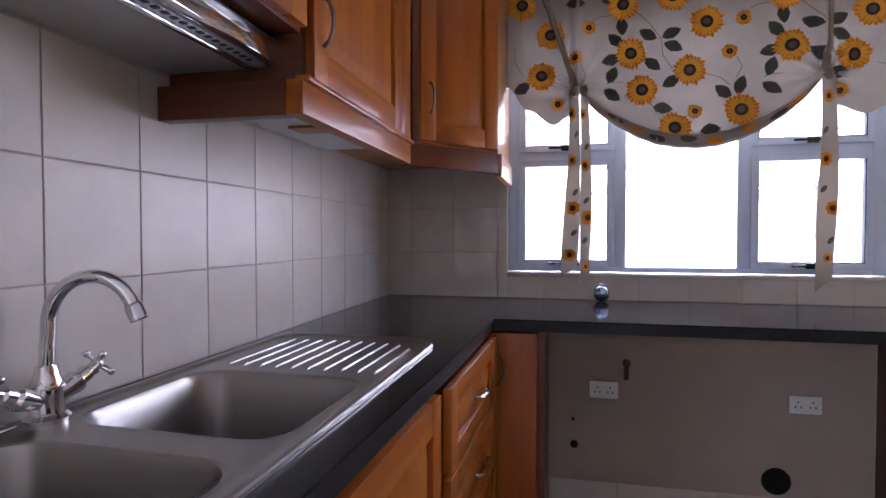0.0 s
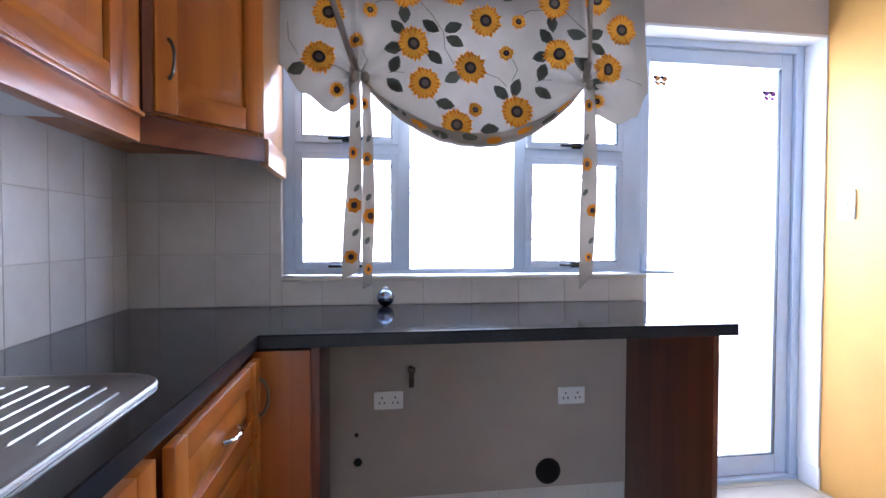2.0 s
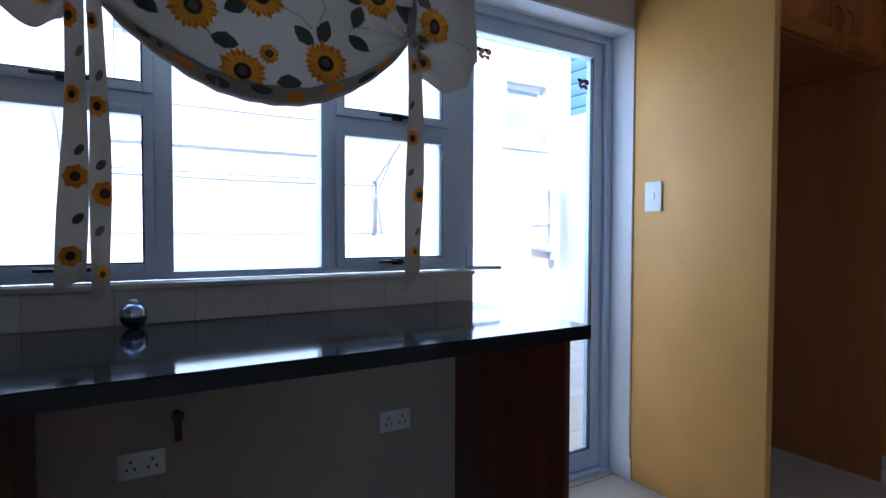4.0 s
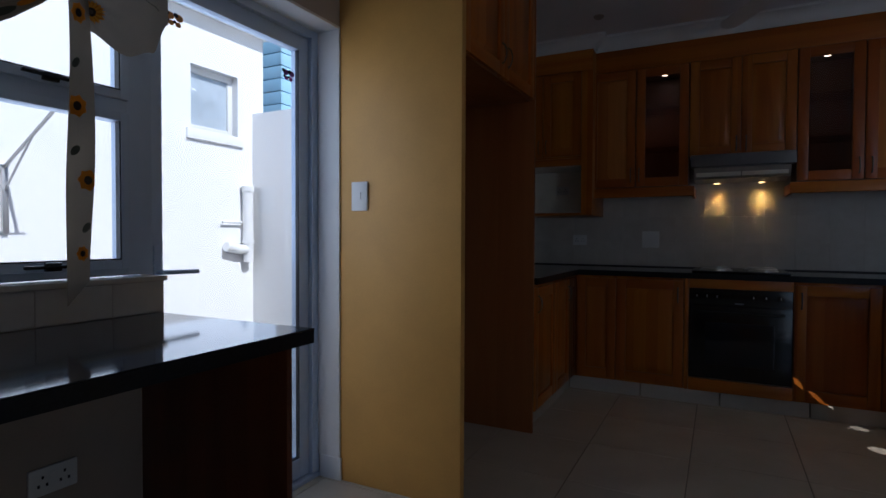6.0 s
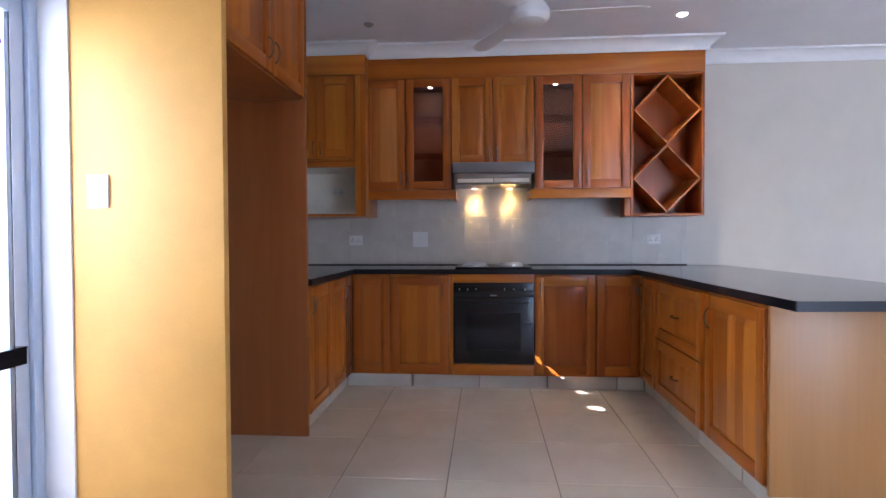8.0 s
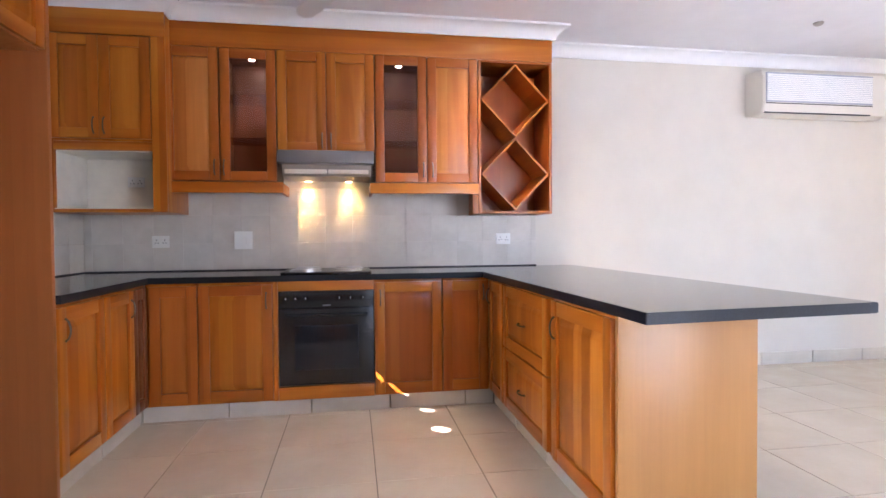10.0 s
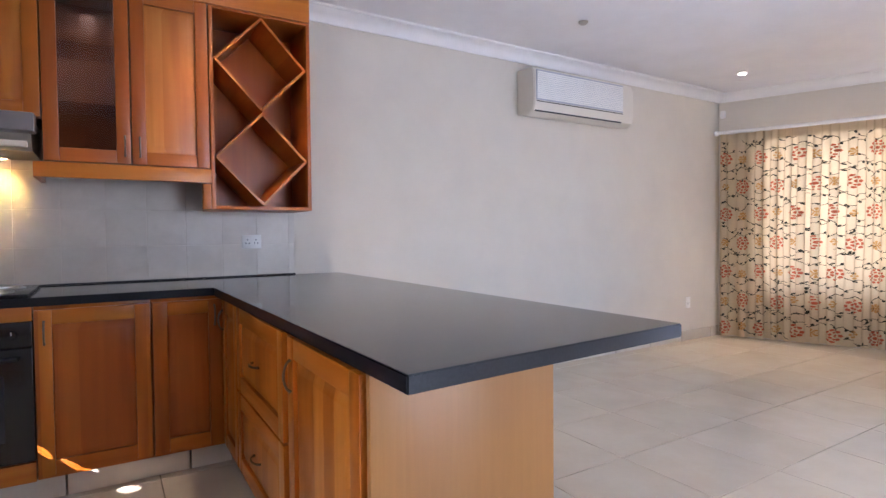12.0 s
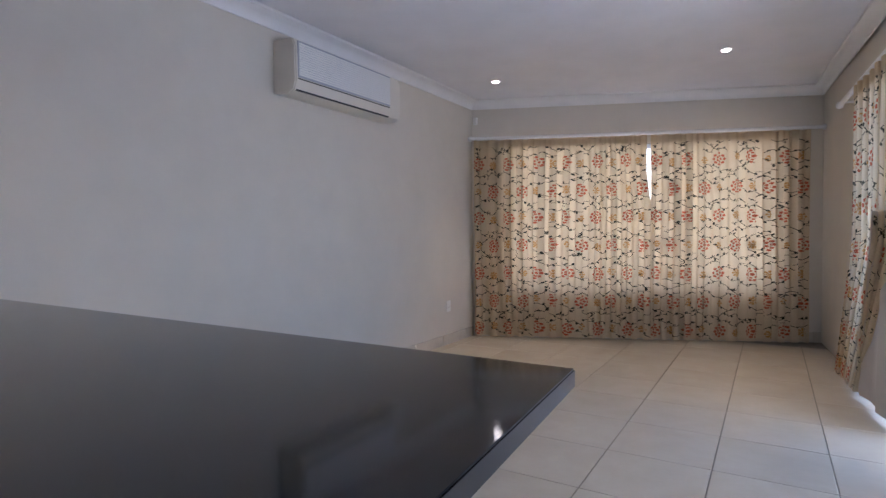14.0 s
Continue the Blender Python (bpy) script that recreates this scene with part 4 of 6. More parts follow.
LBL = "varnished wooden base cabinet with a raised-panel door"
V0, V1 = 0.118, 0.838
MS = frame_at((3.968, FY, 0), (1, 0, 0), (0, -1, 0))
u = unit(LBL)
body(u, 3.970, 4.405, FY + 0.001, 0.0)
front(u, MS, 0.006, 0.432, V0, V1, WOOD, handle=(0.05, 0.74, True))
u = unit(LBL)
body(u, 4.407, FX - 0.002, FY + 0.001, 0.0)
front(u, MS, 0.440, 0.80, V0, V1, WOOD, handle=(0.755, 0.74, True))
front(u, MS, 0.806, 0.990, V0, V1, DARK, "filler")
MB = frame_at((FX, 0, 0), (0, -1, 0), (-1, 0, 0))
u = unit("varnished wooden corner base cabinet with a narrow door")
body(u, FX + 0.001, XT - 0.003, -0.908, -0.603)
front(u, MB, 0.628, 0.902, V0, V1, RUDDY)
u = unit(LBL)
body(u, FX + 0.001, XT - 0.003, -1.350, -0.910)
front(u, MB, 0.910, 1.346, V0, V1, RUDDY, handle=(1.312, 0.74, True), panel=WOOD)

ov = thing("built_in_oven", (FX, -1.68, 0.19), "black built-in oven with a dark glass door and knobs", "oven")
OY0, OY1, OZ0, OZ1 = -1.979, -1.381, 0.190, 0.792
boxed("carcass", (FX + 0.012, XT - 0.003, OY0, OY1, OZ0, OZ1), BLACK, ov)
cpn = boxed("control_panel", (FX - 0.012, FX + 0.012, OY0 + 0.002, OY1 - 0.002, OZ1 - 0.105, OZ1), BLACK, ov, "", 0.004)
for k, yy in enumerate((-1.43, -1.49, -1.55, -1.76, -1.83, -1.91)):
    bm = bmesh.new()
    turned(bm, [(0.019, 0), (0.018, 0.010), (0.0155, 0.018), (0.0, 0.019)], frame_at((FX - 0.012, yy, OZ1 - 0.052), (0, -1, 0), (-1, 0, 0)), 18)
    kn = part("knob", bm, BLACK, cpn)
    bm = bmesh.new()
    box(bm, FX - 0.0325, FX - 0.0308, yy - 0.0015, yy + 0.0015, OZ1 - 0.052, OZ1 - 0.038)
    part("pointer", bm, PLASTIC, kn)
od = boxed("oven_door", (FX - 0.014, FX + 0.012, OY0 + 0.002, OY1 - 0.002, OZ0 + 0.004, OZ1 - 0.112), BLACK, ov, "", 0.004)
boxed("window", (FX - 0.0155, FX - 0.0138, OY0 + 0.10, OY1 - 0.10, OZ0 + 0.10, OZ1 - 0.22), BLACK_GLASS, od, "", 0.001)
bm = bmesh.new()
tube(bm, [(FX - 0.012, OY1 - 0.05, OZ1 - 0.15), (FX - 0.045, OY1 - 0.055, OZ1 - 0.15), (FX - 0.05, OY1 - 0.10, OZ1 - 0.15), (FX - 0.05, OY0 + 0.10, OZ1 - 0.15), (FX - 0.045, OY0 + 0.055, OZ1 - 0.15), (FX - 0.012, OY0 + 0.05, OZ1 - 0.15)], 0.010, 10)
part("door_handle", bm, BLACK, od)
boxed("badge", (FX - 0.0128, FX - 0.0118, -1.705, -1.655, OZ1 - 0.097, OZ1 - 0.088), GREY, cpn, "", 0)
oh = thing("oven_housing", (FX, -1.68, 0), "varnished wooden housing rails around the oven", "cabinet", "kitchen base cabinets")
boxed("top_rail", (FX - 0.018, FX + 0.01, OY0, OY1, OZ1 + 0.003, K - KT - 0.001), WOOD["y"], oh)
boxed("plinth_rail", (FX - 0.018, FX + 0.01, OY0, OY1, 0.104, OZ0 - 0.003), WOOD["y"], oh)
boxed("stile", (FX - 0.018, FX + 0.30, OY1 + 0.002, OY1 + 0.028, 0.104, K - KT - 0.001), WOOD["z"], oh)
u = unit(LBL)
body(u, FX + 0.001, XT - 0.003, -2.425, -1.982)
front(u, MB, 1.985, 2.420, V0, V1, WOOD, handle=(2.02, 0.74, True), panel=RUDDY)
u = unit("varnished wooden corner base cabinet with a narrow dark-panelled door")
body(u, FX + 0.001, XT - 0.003, PY + 0.01, -2.427)
front(u, MB, 2.430, 2.735, V0, V1, WOOD, handle=(2.70, 0.76, True), panel=RUDDY)
# peninsula, facing the cooking area
MP = frame_at((FX, PY, 0), (-1, 0, 0), (0, 1, 0))
u = unit("varnished wooden corner filler of the peninsula")
body(u, 4.60, FX - 0.004, -3.284, PY - 0.001)
front(u, MP, 0.045, 0.375, V0, V1, WOOD, handle=(0.08, 0.74, True))
u = unit("varnished wooden peninsula cabinet with two deep drawers")
body(u, 3.80, 4.598, -3.284, PY - 0.001)
front(u, MP, 0.39, 1.13, 0.475, V1, WOOD, "drawer", (0.76, 0.655, False))
front(u, MP, 0.39, 1.13, V0, 0.465, WOOD, "drawer", (0.76, 0.29, False))
u = unit("varnished wooden peninsula cabinet with a raised-panel door")
body(u, 3.212, 3.798, -3.284, PY - 0.001)
front(u, MP, 1.19, 1.765, V0, V1, WOOD, handle=(1.235, 0.72, True))
pe = thing("peninsula_end_panel", (3.2, -3, 0), "pale veneered end panel of the peninsula", "panel")
boxed("board", (3.190, 3.210, -3.288, PY + 0.006, 0.085, K - KT - 0.001), VENEER, pe, "", 0.002)
boxed("back", (3.212, XW - 0.002, -3.300, -3.286, 0.085, K - KT - 0.001), VENEER, pe, "", 0.002)

plinth = thing("plinth", (5, -2, 0), "cream tiled plinth under the base cabinets", "plinth")


def plinth_run(p, q, n):
    p, q, n = Vector(p), Vector(q), Vector(n)
    d_ = (q - p).normalized()
    s_, L = 0.0, (q - p).length
    while s_ < L - 0.01:
        e_ = min(s_ + 0.50, L)
        a_, b_ = p + d_ * s_, p + d_ * (e_ - 0.004)
        bm = prism(bmesh.new(), [a_, b_, b_ - n * 0.012, a_ - n * 0.012], 0, 0.1)
        part("tile", bm, SKIRT_TILE, plinth)
        s_ += 0.505


plinth_run((3.968, FY + 0.035), (FX + 0.035, FY + 0.035), (0, -1))
plinth_run((FX + 0.03, FY + 0.03), (FX + 0.03, PY - 0.03), (-1, 0))
plinth_run((FX + 0.03, PY - 0.035), (3.235, PY - 0.035), (0, 1))
plinth_run((3.235, PY - 0.036), (3.235, -3.26), (-1, 0))
plinth_run((3.24, -3.26), (XW - 0.012, -3.26), (0, -1))

# hob
hob = thing("hob", (5.27, -1.68, K), "black electric hob with four solid plates", "hob")
boxed("panel", (4.985, 5.49, -1.965, -1.395, K + 0.0005, K + 0.014), BLACK, hob, "", 0.004)
for x, y, r in ((5.12, -1.54, 0.09), (5.12, -1.82, 0.075), (5.36, -1.54, 0.075), (5.36, -1.82, 0.09)):
    bm = bmesh.new()
    turned(bm, [(r + 0.012, 0), (r + 0.012, 0.006), (r + 0.004, 0.008), (r, 0.004), (r, 0.016), (r * 0.3, 0.017), (r * 0.28, 0.014), (0, 0.014)], Matrix.Translation((x, y, K + 0.013)), 28)
    part("plate", bm, HOB_STEEL, hob)

# wall cupboards over the hob, facing -x
MU = frame_at((UF, 0, 0), (0, -1, 0), (-1, 0, 0))
DZ0, DZ1, FZ = 1.512, 2.388, 2.555


def wall_unit(y0, y1, z0, label):
    w = thing("wall_cupboard", (UF + 0.1, (y0 + y1) / 2, z0), label, "cupboard", "wall cupboards")
    return w


def hollow(parent, y0, y1, z0, z1, mat=None):
    """An open-fronted carcass."""
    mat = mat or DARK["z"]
    t = 0.016
    bm = bmesh.new()
    box(bm, UF + 0.001, XT - 0.002, y0, y0 + t, z0, z1)
    box(bm, UF + 0.001, XT - 0.002, y1 - t, y1, z0, z1)
    box(bm, UF + 0.001, XT - 0.002, y0 + t, y1 - t, z0, z0 + t)
    box(bm, UF + 0.001, XT - 0.002, y0 + t, y1 - t, z1 - t, z1)
    box(bm, XT - 0.012, XT - 0.002, y0 + t, y1 - t, z0 + t, z1 - t)
    return part("carcass", bm, mat, parent)


w = wall_unit(-0.985, -0.70, DZ0, "varnished wooden wall cupboard with a strip-panelled door")
hollow(w, -0.987, -0.692, DZ0 - 0.01, FZ - 0.165)
front(w, MU, 0.640, 0.984, DZ0, DZ1, RUDDY, handle=(0.955, 1.60, True), panel=STRIP)


INSIDE = wood("brown_cupboard_lining", "z", (0.15, 0.070, 0.040), (0.19, 0.09, 0.052), (0.23, 0.11, 0.065), 0.4)


def glazed(y0, y1, hu):
    w_ = wall_unit(y0, y1, DZ0, "wooden display cupboard with brown glass door and lit spotlight")
    hollow(w_, y0, y1, DZ0 - 0.01, FZ - 0.165, INSIDE)
    front(w_, MU, -y1 + 0.002, -y0 - 0.002, DZ0, DZ1, RUDDY, handle=(hu, 1.60, True), glazed=True)
    for z in (1.80, 2.09):
        boxed("shelf", (UF + 0.03, XT - 0.014, y0 + 0.017, y1 - 0.017, z, z + 0.006), SMOKED, w_, "glass shelf", 0)
    bm = bmesh.new()
    yc = (y0 + y1) / 2
    turned(bm, [(0.030, 0), (0.030, -0.006), (0.022, -0.007), (0.022, -0.004), (0, -0.004)], Matrix.Translation((UF + 0.15, yc, FZ - 0.182)), 18)
    part("spotlight", bm, CHROME, w_)
    bm = bmesh.new()
    turned(bm, [(0.019, -0.0045), (0.019, -0.0065), (0, -0.007)], Matrix.Translation((UF + 0.15, yc, FZ - 0.182)), 16)
    part("bulb", bm, LAMP_WHITE, w_, "lit halogen bulb")
    ob = new("cupboard_spot_light", bpy.data.lights.new("cupboard_spot_light", "SPOT"))
    ob.data.energy, ob.data.spot_size, ob.data.spot_blend, ob.data.color, ob.data.shadow_soft_size = 1.3, radians(80), 0.6, (1, 0.75, 0.5), 0.02
    ob.matrix_world = look((UF + 0.15, yc, FZ - 0.195), (UF + 0.17, yc, 1.6))


glazed(-1.352, -0.990, 1.015)
glazed(-2.372, -2.010, 2.345)
w = wall_unit(-2.008, -1.354, 1.71, "varnished wooden two-door wall cupboard above the cooker hood")
hollow(w, -2.008, -1.354, 1.705, FZ - 0.165)
front(w, MU, 1.357, 1.679, 1.712, DZ1, WOOD, handle=(1.652, 1.79, True))
front(w, MU, 1.683, 2.005, 1.712, DZ1, WOOD, handle=(1.712, 1.79, True))
w = wall_unit(-2.74, -2.376, DZ0, "varnished wooden wall cupboard with a strip-panelled door")
hollow(w, -2.740, -2.374, DZ0 - 0.01, FZ - 0.165)
front(w, MU, 2.377, 2.736, DZ0, DZ1, RUDDY, handle=(2.41, 1.60, True), panel=STRIP)
fa = thing("cupboard_fascia", (UF, -2, 2.4), "wide varnished wooden fascia above the wall cupboards", "fascia")
boxed("board", (UF - 0.02, UF + 0.004, -3.296, -0.69, DZ1 + 0.003, FZ), WOOD["y"], fa, "", 0.003)
boxed("return", (UF + 0.004, XW - 0.001, -3.296, -3.276, DZ1 + 0.003, FZ), WOOD["x"], fa, "", 0.002)
boxed("upper_board", (UF - 0.019, UF + 0.004, -3.295, -0.69, FZ, CEIL - 0.002), WHITE_PAINT, fa, "", 0)
boxed("upper_return", (UF + 0.004, XW - 0.001, -3.295, -3.277, FZ, CEIL - 0.002), WHITE_PAINT, fa, "", 0)
for y0, y1 in ((-1.392, -0.62), (-2.742, -1.972)):
    lr = thing("light_rail", (UF, (y0 + y1) / 2, 1.43), "varnished wooden light rail under the wall cupboards", "rail")
    boxed("rail", (UF - 0.03, UF - 0.004, y0, y1, 1.432, 1.506), WOOD["y"], lr, "", 0.005)
    boxed("cheek", (UF - 0.004, XT - 0.003, y1 - 0.02 if y0 < -1.98 else y0, y1 if y0 < -1.98 else y0 + 0.02, 1.432, 1.500), WOOD["x"], lr)

# wine rack
wr = thing("wine_rack", (5.4, -3.02, 1.295), "open wooden wine rack of crossed diagonal shelves", "wine rack")
RY0, RY1, RZ0, RZ1, RF = -3.296, -2.744, 1.292, DZ1 + 0.0, UF - 0.012
for l in ((RY0, RY0 + 0.02, RZ0, RZ1), (RY1 - 0.02, RY1, RZ0, RZ1), (RY0 + 0.02, RY1 - 0.02, RZ0, RZ0 + 0.02), (RY0 + 0.02, RY1 - 0.02, RZ1 - 0.012, RZ1)):
    boxed("board", (RF, XT - 0.001, *l), RUDDY["z"], wr, "", 0.0015)
boxed("back", (XT - 0.014, XT - 0.002, RY0 + 0.021, RY1 - 0.021, RZ0 + 0.021, RZ1 - 0.013), RUDDY["z"], wr, "", 0)
boxed("filler", (RF + 0.004, RF + 0.03, RY1 + 0.001, RY1 + 0.045, RZ0, 1.430), WOOD["z"], wr)
A0, A1, B0, B1 = RY0 + 0.021, RY1 - 0.021, RZ0 + 0.021, RZ1 - 0.013
q = (B1 - B0) / 4
ym = (A0 + A1) / 2


def slat(ya, za, yb, zb):
    d_ = Vector((yb - ya, zb - za)).normalized()
    n_ = Vector((-d_.y, d_.x)) * 0.007
    pts = [(ya + n_.x, za + n_.y), (yb + n_.x, zb + n_.y), (yb - n_.x, zb - n_.y), (ya - n_.x, za - n_.y)]
    bm = bmesh.new()
    skin(bm, [ring(bm, [(RF + 0.003, p[0], p[1]) for p in pts]), ring(bm, [(XT - 0.015, p[0], p[1]) for p in pts])])
    part("diagonal_shelf", bm, WOOD["x"], wr)


i_ = 0.010
for zc in (B0 + q, B0 + 3 * q):
    slat(A0 + i_, zc, ym, zc + q - i_)
    slat(ym, zc + q - i_, A1 - i_, zc)
    slat(A0 + i_, zc, ym, zc - q + i_)
    slat(ym, zc - q + i_, A1 - i_, zc)

# corner cupboard with open niche
cc = thing("corner_cupboard", (5.3, -0.35, 1.3), "tall wooden corner wall cupboard with two doors and an open niche", "cupboard")
CF, CY0, CY1 = 5.165, -0.690, -0.004
boxed("side", (CF, XT - 0.002, CY0, CY0 + 0.025, 1.300, CEIL - 0.09), WOOD["z"], cc)
boxed("side", (CF, XT - 0.002, CY1 - 0.025, CY1, 1.300, CEIL - 0.09), WOOD["z"], cc)
boxed("shelf", (CF, XT - 0.002, CY0 + 0.025, CY1 - 0.025, 1.300, 1.322), WOOD["y"], cc)
boxed("shelf", (CF, XT - 0.002, CY0 + 0.025, CY1 - 0.025, 1.690, 1.745), WOOD["y"], cc, "", 0.006)
boxed("box", (CF + 0.002, XT - 0.002, CY0 + 0.026, CY1 - 0.026, 1.746, CEIL - 0.09), WOOD["z"], cc)
boxed("back", (XT - 0.012, XT - 0.002, CY0 + 0.026, CY1 - 0.026, 1.323, 1.689), plain("pale_board", (0.84, 0.78, 0.67), 0.5), cc, "pale back board", 0)
# Pale shelf top; sides and ceiling lined unseen, added to bounce light inside.
PALE = plain("pale_lining", (0.82, 0.77, 0.68), 0.45)
for lims in ((CF + 0.03, XT - 0.013, CY0 + 0.0255, CY0 + 0.030, 1.327, 1.685), (CF + 0.03, XT - 0.013, CY1 - 0.030, CY1 - 0.0255, 1.327, 1.685), (CF + 0.004, XT - 0.013, CY0 + 0.026, CY1 - 0.026, 1.3225, 1.3265), (CF + 0.03, XT - 0.013, CY0 + 0.026, CY1 - 0.026, 1.6855, 1.6895)):
    boxed("lining", lims, PALE, cc, "pale niche lining, sides and top added to bounce light", 0)
boxed("fascia", (CF - 0.02, CF, CY0, CY1, 2.405, CEIL - 0.085), WOOD["y"], cc, "", 0.003)
boxed("stile", (CF - 0.02, CF, CY0, CY0 + 0.085, 1.300, 2.403), WOOD["z"], cc)
MC = frame_at((CF, 0, 0), (0, -1, 0), (-1, 0, 0))
front(cc, MC, 0.010, 0.298, 1.760, 2.40, WOOD, handle=(0.270, 1.84, True))
front(cc, MC, 0.302, 0.600, 1.760, 2.40, WOOD, handle=(0.330, 1.84, True))
socket((XT - 0.013, -0.352, 1.528), (0, -1, 0), (-1, 0, 0), 0.11, 0.07)
socket((XT - 0.0005, -0.50, 1.108), (0, -1, 0), (-1, 0, 0), 0.115, 0.085)
iso = thing("isolator_switch", (XT, -1.06, 1.115), "white square cooker isolator plate on the tiles", "switch")
boxed("plate", (XT - 0.010, XT - 0.0005, -1.13, -1.00, 1.05, 1.18), PLASTIC, iso, "", 0.003)
boxed("rocker", (XT - 0.013, XT - 0.0101, -1.085, -1.045, 1.09, 1.14), PLASTIC, iso, "", 0.001)
socket((XT - 0.0005, -3.02, 1.11), (0, -1, 0), (-1, 0, 0), 0.115, 0.085)

# cooker hood
ch = thing("cooker_hood", (5.3, -1.68, 1.53), "slim steel cooker hood with two lit lamps", "cooker hood")
HY0, HY1 = -1.995, -1.370
bm = bmesh.new()
skin(bm, [ring(bm, [(XT - 0.002, yy, 1.545), (5.22, yy, 1.545), (5.18, yy, 1.615), (5.18, yy, 1.700), (XT - 0.002, yy, 1.700)]) for yy in (HY0 + 0.02, HY1 - 0.02)])
part("body", bm, STEEL, ch)
boxed("visor", (5.10, 5.20, HY0, HY1, 1.620, 1.703), plain("grey_hood_paint", (0.16, 0.15, 0.15), 0.3), ch, "dark grey front visor", 0.008)
for y0, y1 in ((HY0 + 0.035, -1.690), (-1.682, HY1 - 0.035)):
    boxed("lamp_panel", (5.195, 5.215, y0, y1, 1.560, 1.617), CREAM_PLASTIC, ch, "cream lamp cover", 0.004)
for yy in (-1.535, -1.825):
    bm = bmesh.new()
    turned(bm, [(0.032, 0.0), (0.032, -0.008), (0.024, -0.009), (0.024, -0.003), (0, -0.003)], Matrix.Translation((5.505, yy, 1.5445)), 18)
    lh = part("lamp", bm, CHROME, ch)
    bm = bmesh.new()
    turned(bm, [(0.022, -0.004), (0.020, -0.010), (0, -0.012)], Matrix.Translation((5.505, yy, 1.5445)), 16)
    part("bulb", bm, LAMP_WARM, lh)
    ob = new("cooker_hood_light", bpy.data.lights.new("cooker_hood_light", "SPOT"))
    ob.data.energy, ob.data.spot_size, ob.data.spot_blend, ob.data.color, ob.data.shadow_soft_size = 2.5, radians(66), 1.0, (1.0, 0.54, 0.11), 0.012
    ob.matrix_world = look((5.505, yy, 1.528), (5.598, yy, 1.40))

# ---- switch, fan, downlights, air conditioner ----
sw = thing("light_switch", (DR, -0.115, 1.314), "white light switch plate on the ochre wall", "switch")
boxed("plate", (DR - 0.009, DR - 0.0005, -0.159, -0.073, 1.248, 1.378), PLASTIC, sw, "", 0.003)
boxed("rocker", (DR - 0.013, DR - 0.0091, -0.126, -0.106, 1.300, 1.330), PLASTIC, sw, "", 0.002)

fan = thing("ceiling_fan", (4.15, -1.88, CEIL), "white three-blade ceiling fan at rest", "fan")
FC = Vector((4.15, -1.88, 0))
bm = bmesh.new()
turned(bm, [(0.0, 0), (0.065, 0), (0.065, -0.02), (0.03, -0.06), (0.0, -0.061)], Matrix.Translation((FC.x, FC.y, CEIL - 0.001)), 24)
tube(bm, [(FC.x, FC.y, CEIL - 0.05), (FC.x, FC.y, 2.47)], 0.012, 12)
part("rod", bm, WHITE_PAINT, fan)
bm = bmesh.new()
turned(bm, [(0.0, 0.075), (0.04, 0.075), (0.095, 0.05), (0.115, 0.015), (0.115, -0.02), (0.09, -0.045), (0.03, -0.055), (0.0, -0.055)], Matrix.Translation((FC.x, FC.y, 2.42)), 32)
part("motor", bm, WHITE_PAINT, fan)
for ang in (28, 148, 268):
    mm = Matrix.Translation((FC.x, FC.y, 2.425)) @ Matrix.Rotation(radians(ang), 4, "Z") @ Matrix.Rotation(radians(10), 4, "X")
    bm = bmesh.new()
    n = 10
    top, bot = [], []
    for k in range(n + 1):
        s_ = k / n
        x = 0.17 + 0.50 * s_
        hw = 0.040 + 0.016 * math.sin(s_ * 2.6) - (0.03 if k == n else 0)
        top.append((x, hw)), bot.append((x, -hw))
    outl = top + bot[::-1]
    skin(bm, [ring(bm, [mm @ Vector((x, y_, z)) for x, y_ in outl]) for z in (-0.003, 0.003)])
    bl = part("blade", bm, WHITE_PAINT, fan)
    bm = bmesh.new()
    lbox(bm, mm, 0.09, 0.20, -0.02, 0.02, 0.0035, 0.008, 0.001)
    part("arm", bm, WHITE_PAINT, bl)


def downlight(x, y, watts, spread=58):
    dl = thing("downlight", (x, y, CEIL), "round recessed downlight, lit", "ceiling light", "downlights")
    bm = bmesh.new()
    turned(bm, [(0.045, 0.0), (0.045, -0.005), (0.034, -0.007), (0.032, -0.002), (0.0, -0.002)], Matrix.Translation((x, y, CEIL - 0.0005)), 24)
    part("ring", bm, WHITE_PAINT, dl)
    bm = bmesh.new()
    turned(bm, [(0.030, -0.003), (0.028, -0.006), (0.0, -0.007)], Matrix.Translation((x, y, CEIL - 0.0005)), 20)
    part("bulb", bm, LAMP_WHITE, dl)
    ob = new("downlight_beam", bpy.data.lights.new("downlight_beam", "SPOT"))
    ob.data.energy, ob.data.spot_size, ob.data.spot_blend, ob.data.color, ob.data.shadow_soft_size = watts, radians(spread), 0.9, (1, 0.80, 0.54), 0.03
    ob.matrix_world = look((x, y, CEIL - 0.015), (x, y + 0.001, 0))


downlight(4.78, -2.96, 9, 120)
downlight(5.02, -7.42, 15)
downlight(3.03, -7.60, 12.5)
for x, y in ((4.885, -5.17), (4.77, -0.80)):
    dt = thing("ceiling_sensor", (x, y, CEIL), "small grey ceiling fitting", "sensor")
    bm = bmesh.new()
    turned(bm, [(0.035, 0), (0.034, -0.008), (0.018, -0.02), (0.0, -0.021)], Matrix.Translation((x, y, CEIL - 0.0005)), 20)
    part("body", bm, metal("satin_grey", (0.45, 0.42, 0.38), 0.4), dt)

